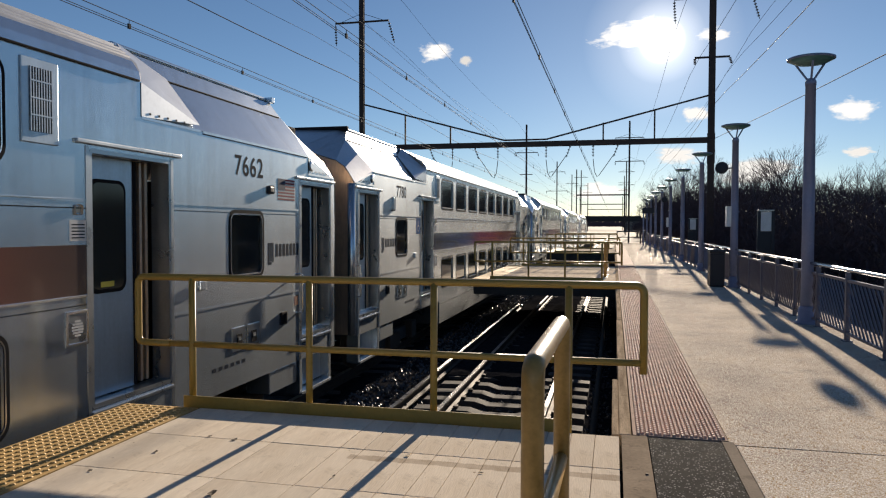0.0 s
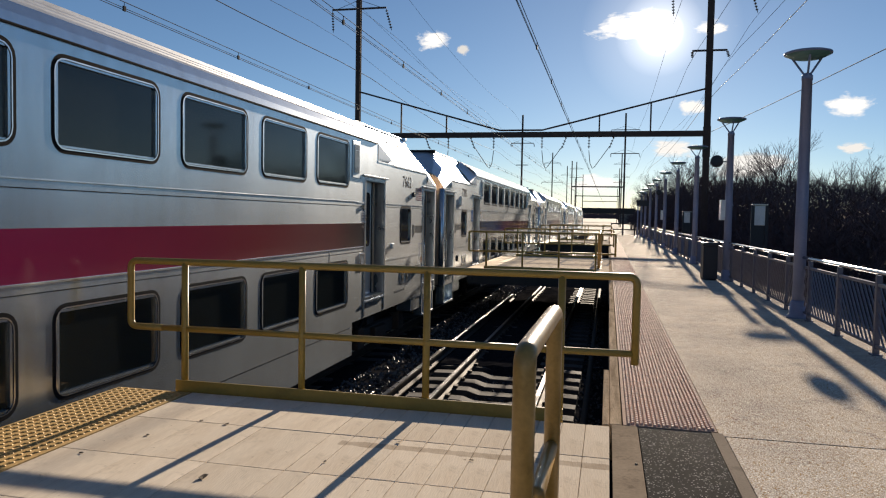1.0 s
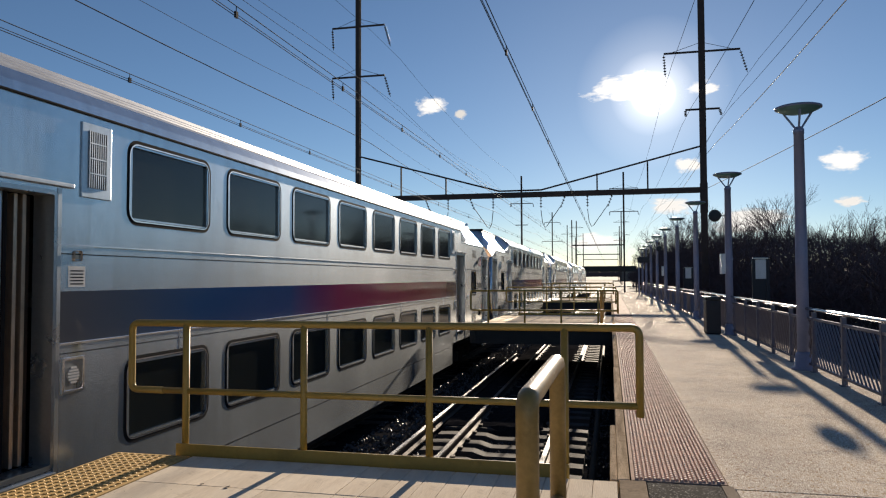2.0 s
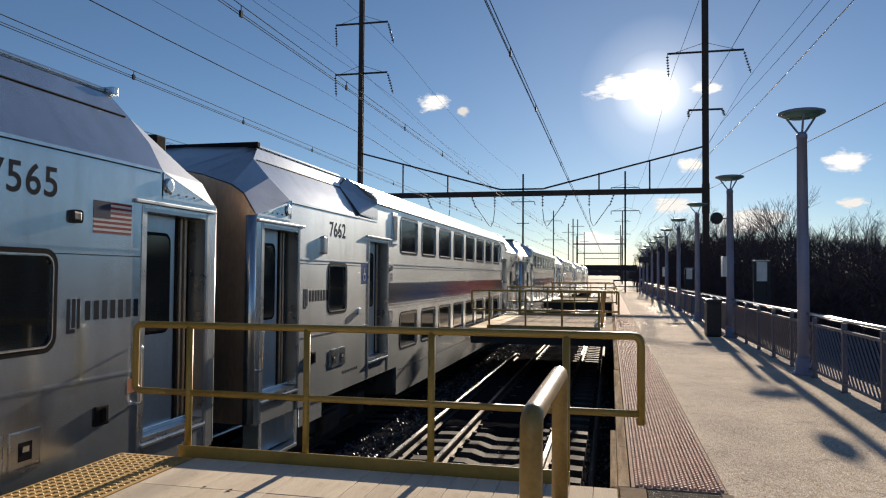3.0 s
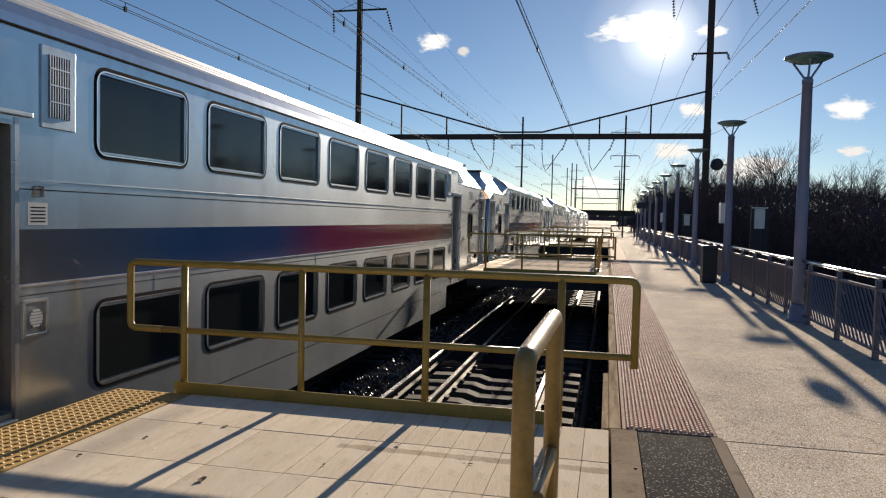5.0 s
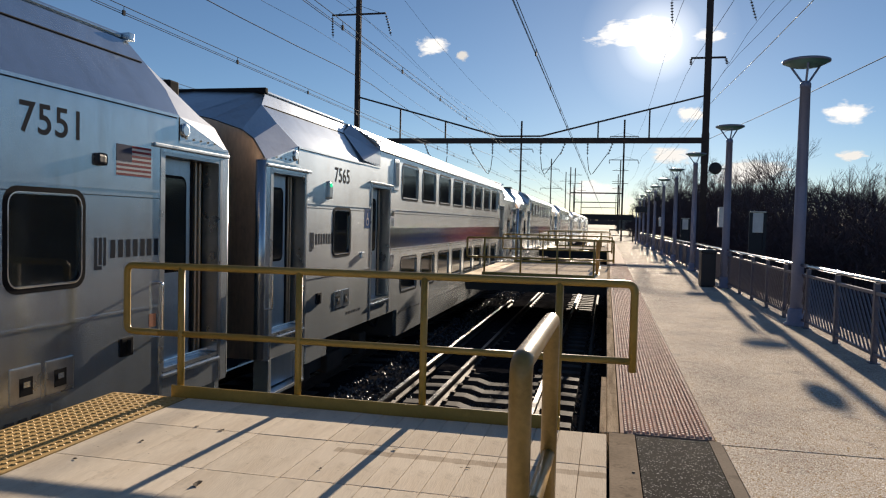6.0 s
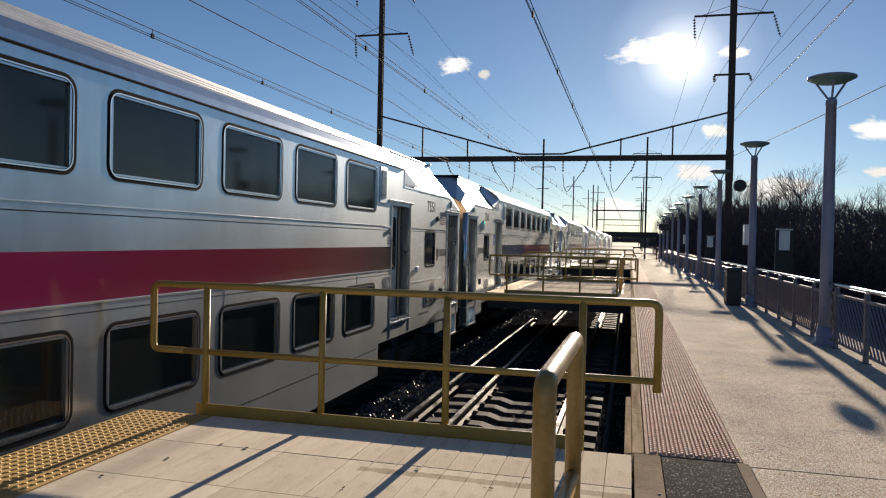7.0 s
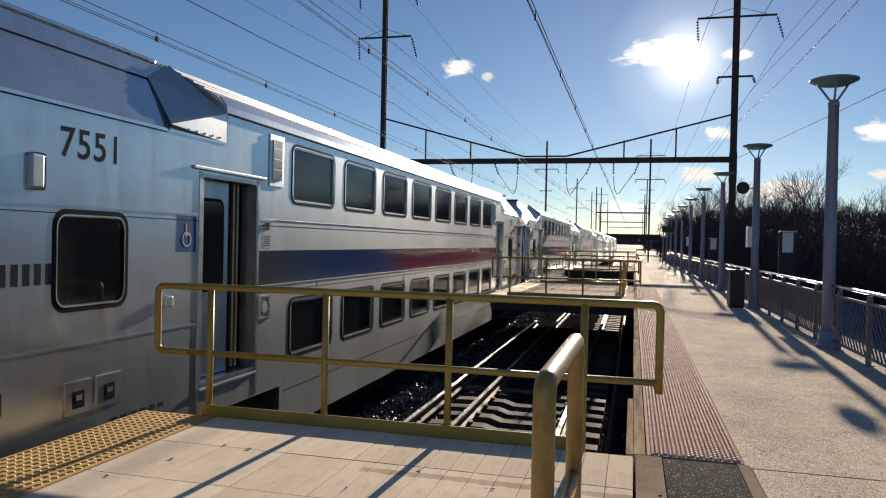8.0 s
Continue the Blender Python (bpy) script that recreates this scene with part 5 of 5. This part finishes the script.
TREES = [tree_mesh("bare_tree", 11 + k, 8.5 + 0.8 * k, 0.55 + 0.06 * k, 7) for k in range(4)]
SHRUBS = [tree_mesh("shrub", 31 + k, 5.4, 0.85, 6) for k in range(3)]
rng = random.Random(8)
PLACES = [(11.5, 52.0, 10.2), (15.2, 52.0, 8.8), (14.0, 60.0, 10.4), (12.6, 68, 9.6), (18.5, 45.0, 8.6), (20.5, 47.5, 8.2), (23.5, 48.0, 7.6), (11.8, 80, 10.0), (12.2, 92, 11.0), (11.0, 104, 10.0), (11.5, 120, 10.5), (10.0, 137, 11.0), (10.5, 155, 11.0), (9.5, 180, 11.5), (17, 70, 10.5), (16, 85, 11)] + [(9.5 + 12 * rng.random(), 62 + 5.2 * q, rng.uniform(8.5, 11)) for q in range(26)] + [(15 + 10 * rng.random(), 40 + 2.2 * q, rng.uniform(7, 9)) for q in range(9)] + [(8.4 + 2.2 * rng.random(), 78 + 8.5 * q, rng.uniform(11.5, 13.5)) for q in range(16)]
for i, (x, y, h) in enumerate(PLACES):
    t = new("bare_tree", TREES[i % 4])
    s = h / (8.5 + 0.8 * (i % 4)) * 0.92
    t.matrix_basis = Matrix.Translation((x, y, -2.0)) @ pose(0, 0, 0, 0, 0, rng.uniform(0, 360)) @ Matrix.Diagonal((s, s, s, 1))
    tagged(t, "leafless winter tree with fine twigs in a dark thicket", "tree", "bare trees")
for i in range(230):
    y = 11 + 150 * (i / 230) ** 1.25
    x = 6.6 + 9.5 * rng.random() ** 0.9 + max(0, (45 - y)) * 0.10
    t = new("shrub", SHRUBS[i % 3])
    s = rng.uniform(0.5, 0.82) * (1.0 + 0.35 * min(1.0, max(0.0, y - 25) / 60))
    t.matrix_basis = Matrix.Translation((x, y, -2.0)) @ pose(0, 0, 0, 0, 0, rng.uniform(0, 360)) @ Matrix.Diagonal((s * 1.25, s * 1.25, s, 1))
    tagged(t, "dense leafless brush behind the platform fence", "shrub", "brush")
for i in range(70):
    t = new("shrub", SHRUBS[i % 3])
    s = rng.uniform(0.75, 1.1)
    t.matrix_basis = Matrix.Translation((5.6 + 3.4 * rng.random(), 72 + 2.1 * i, -2.0)) @ pose(0, 0, 0, 0, 0, rng.uniform(0, 360)) @ Matrix.Diagonal((s * 1.25, s * 1.25, s, 1))
    tagged(t, "dense leafless brush beyond the platform end", "shrub", "far brush")


def thicket():
    rng = random.Random(5)
    verts, faces = [], []
    for _ in range(125000):
        y = 8 + 165 * rng.random() ** 1.3
        x = 7.5 + 12 * rng.random() + max(0, (40 - y)) * 0.12
        z = -2.0 + (4.2 + 2.6 * min(1.0, max(0.0, (y - 28) / 45))) * rng.random() ** 1.25
        d = Vector((rng.gauss(0, 0.5), rng.gauss(0, 0.5), rng.gauss(0.35, 0.5))) * rng.uniform(0.5, 1.3)
        w = Vector((rng.gauss(0, 1), rng.gauss(0, 1), 0)).normalized() * rng.uniform(0.014, 0.045)
        k = len(verts)
        p = Vector((x, y, z))
        verts.extend((p - w, p + w, p + d))
        faces.append((k, k + 1, k + 2))
    me = bpy.data.meshes.new("thicket")
    me.from_pydata(verts, [], faces)
    me.materials.append(BARK)
    tagged(new("thicket", me), "tangled dark brush and dead stems", "brush", kind="stuff")


thicket()
bm = bmesh.new()
rows = []
for j in range(80):
    y = -30 + 7 * j
    rows.append([bm.verts.new((x + random.uniform(-0.4, 0.4), y, z + random.uniform(-0.15, 0.25))) for x, z in ((9.5, -2.05), (12, -0.9), (15, 0.7), (19, 2.0), (26, 2.6), (60, 2.0), (90, -2.1))])
for a, b in zip(rows, rows[1:]):
    for i in range(6):
        bm.faces.new((a[i], a[i + 1], b[i + 1], b[i]))
solid("embankment", bm, SOIL, "dark wooded earth bank behind the brush", "embankment", kind="structure")
for side, x0 in ((1, 10), (-1, -30)):
    verts, faces = [], []
    rg = random.Random(3 + side)
    for _ in range(9000):
        y = rg.uniform(430, 900) if side > 0 else rg.uniform(150, 900)
        x = x0 + side * rg.uniform(0, 260) if side > 0 else x0 - rg.uniform(0, 260)
        p = Vector((x, y, -2))
        h = rg.uniform(5, 11)
        k = len(verts)
        verts.extend((p + Vector((-0.5, 0, 0)), p + Vector((0.5, 0, 0)), p + Vector((rg.uniform(-1, 1), 0, h))))
        faces.append((k, k + 1, k + 2))
    me = bpy.data.meshes.new("far_woods")
    me.from_pydata(verts, [], faces)
    me.materials.append(BARK)
    tagged(new("far_woods", me), "distant leafless woods on the horizon", "woods", kind="stuff")


rg = random.Random(12)
verts, faces = [], []
for _ in range(5000):
    p = Vector((rg.uniform(-160, 160), rg.uniform(950, 1400), -2))
    k = len(verts)
    verts.extend((p + Vector((-0.9, 0, 0)), p + Vector((0.9, 0, 0)), p + Vector((rg.uniform(-1, 1), 0, rg.uniform(5, 10)))))
    faces.append((k, k + 1, k + 2))
me = bpy.data.meshes.new("horizon_woods")
me.from_pydata(verts, [], faces)
me.materials.append(BARK)
tagged(new("horizon_woods", me), "low line of leafless woods beyond the overpass", "woods", kind="stuff")


# ---- sky: clouds and the sun behind them ----
def cloud_material(name, colour, strength, seed, scale):
    m = bpy.data.materials.new(name)
    m.use_nodes = True
    nt, n = m.node_tree, m.node_tree.nodes
    n.remove(n["Principled BSDF"])
    tc, noi, sub, ramp = n.new("ShaderNodeTexCoord"), n.new("ShaderNodeTexNoise"), n.new("ShaderNodeMath"), n.new("ShaderNodeValToRGB")
    sep, ln = n.new("ShaderNodeMapping"), n.new("ShaderNodeVectorMath")
    noi.inputs["Scale"].default_value, noi.inputs["Detail"].default_value, noi.inputs["Roughness"].default_value = scale, 8, 0.6
    sep.inputs["Location"].default_value = (seed, seed * 0.7, 0)
    ln.operation = "LENGTH"
    sub.operation = "SUBTRACT"
    nt.links.new(tc.outputs["Object"], sep.inputs[0])
    nt.links.new(sep.outputs[0], noi.inputs["Vector"])
    nt.links.new(tc.outputs["Object"], ln.inputs[0])
    mul = n.new("ShaderNodeMath")
    mul.operation = "MULTIPLY"
    mul.inputs[1].default_value = 0.62
    nt.links.new(ln.outputs["Value"], mul.inputs[0])
    nt.links.new(noi.outputs[0], sub.inputs[0])
    nt.links.new(mul.outputs[0], sub.inputs[1])
    ramp.color_ramp.elements[0].position, ramp.color_ramp.elements[1].position = 0.06, 0.26
    nt.links.new(sub.outputs[0], ramp.inputs[0])
    em, tr, mx = n.new("ShaderNodeEmission"), n.new("ShaderNodeBsdfTransparent"), n.new("ShaderNodeMixShader")
    em.inputs[0].default_value, em.inputs[1].default_value = (*colour, 1), strength
    nt.links.new(ramp.outputs[0], mx.inputs[0])
    nt.links.new(tr.outputs[0], mx.inputs[1])
    nt.links.new(em.outputs[0], mx.inputs[2])
    nt.links.new(mx.outputs[0], n["Material Output"].inputs[0])
    return m


def glow_material():
    m = bpy.data.materials.new("sun_glare")
    m.use_nodes = True
    nt, n = m.node_tree, m.node_tree.nodes
    n.remove(n["Principled BSDF"])
    tc, ln, ramp = n.new("ShaderNodeTexCoord"), n.new("ShaderNodeVectorMath"), n.new("ShaderNodeValToRGB")
    ln.operation = "LENGTH"
    nt.links.new(tc.outputs["Object"], ln.inputs[0])
    nt.links.new(ln.outputs["Value"], ramp.inputs[0])
    e = ramp.color_ramp.elements
    for _ in range(3):
        e.new(0.5)
    for el, (pos, v) in zip(e, ((0.0, 1.0), (0.16, 0.62), (0.3, 0.24), (0.55, 0.07), (1.0, 0.0))):
        el.position, el.color = pos, (v, v, v, 1)
    em, tr, mx = n.new("ShaderNodeEmission"), n.new("ShaderNodeBsdfTransparent"), n.new("ShaderNodeMixShader")
    em.inputs[0].default_value, em.inputs[1].default_value = (1, 0.97, 0.92, 1), 1.5
    nt.links.new(ramp.outputs[0], mx.inputs[0])
    nt.links.new(tr.outputs[0], mx.inputs[1])
    nt.links.new(em.outputs[0], mx.inputs[2])
    nt.links.new(mx.outputs[0], n["Material Output"].inputs[0])
    return m


def sky_card(name, way, half_w, half_h, material, label, category, far=3000.0):
    bm = bmesh.new()
    bmesh.ops.create_grid(bm, x_segments=1, y_segments=1, size=1.0)
    ob = solid(name, bm, material, label, category, kind="structure")
    at = Vector(way).normalized() * far
    ob.matrix_basis = look(at, (0, 0, 1.4)) @ Matrix.Diagonal((half_w * far, half_h * far, 1, 1))
    ob.visible_shadow = False
    return ob


SKY_CARDS = [
    ((0.0243, 0.9696, 0.2435), 0.074, 0.027, 0.54, 2.3),
    ((0.1197, 0.9642, 0.2366), 0.0293, 0.0127, 0.8, 1.5),
    ((-0.2335, 0.9449, 0.2296), 0.0332, 0.0169, 0.85, 1.4),
    ((-0.195, 0.9561, 0.2189), 0.0137, 0.0095, 0.6, 1.4),
    ((0.1031, 0.9846, 0.1413), 0.0254, 0.0137, 0.8, 1.4),
    ((0.2774, 0.9511, 0.1361), 0.043, 0.019, 0.85, 1.4),
    ((0.2815, 0.9555, 0.0878), 0.0235, 0.0095, 0.7, 1.4),
    ((0.0802, 0.9927, 0.0905), 0.043, 0.0158, 0.75, 1.5),
    ((0.1782, 0.9818, 0.0663), 0.0684, 0.0253, 0.72, 1.5),
    ((-0.0205, 0.9988, 0.0437), 0.05, 0.016, 0.85, 1.6),
]
for i, (way, hw, hh, st, sc) in enumerate(SKY_CARDS):
    sky_card("cloud", way, hw, hh, cloud_material("cloud_vapour", (1.0, 0.95, 0.89), st * (0.74 if i else 1.2), 3.1 * i + 1.7, sc), "small bright white winter cloud", "cloud", 3000 + 40 * i)
sky_card("sun_glare", (0.0572, 0.9704, 0.2346), 0.1, 0.1, glow_material(), "blinding white low winter sun in front of thin cloud", "sun", 2900)


# ---- the falling grade of the line ----
ON_GRADE = ("railway_track", "ballast_bed", "ballast_stones", "ballast_heap", "spare_rail", "guard_rail", "platform", "edge_timber", "platform_warning_strip", "threshold", "bridge_deck",
            "yellow_railing", "loop_handrail", "dead_leaf", "platform_lamp", "platform_speaker", "post_sign", "fence_panel", "litter_bin", "end_barrier", "canopy_sign")
tilt = Matrix.Translation((0, 5, 0)) @ Matrix.Rotation(-GRADE, 4, "X") @ Matrix.Translation((0, -5, 0))
for ob in scene.objects:
    if ob.parent is None and ob.name.split(".")[0] in ON_GRADE:
        ob.matrix_basis = tilt @ ob.matrix_basis


def motions():
    fall = -math.degrees(GRADE)
    for ob, y0 in coaches:
        walk(ob, [(t, pose(SIDE_X - HW, y0 + s, -GRADE * (y0 + s - 5), fall)) for t, s in MOVE])


motions()
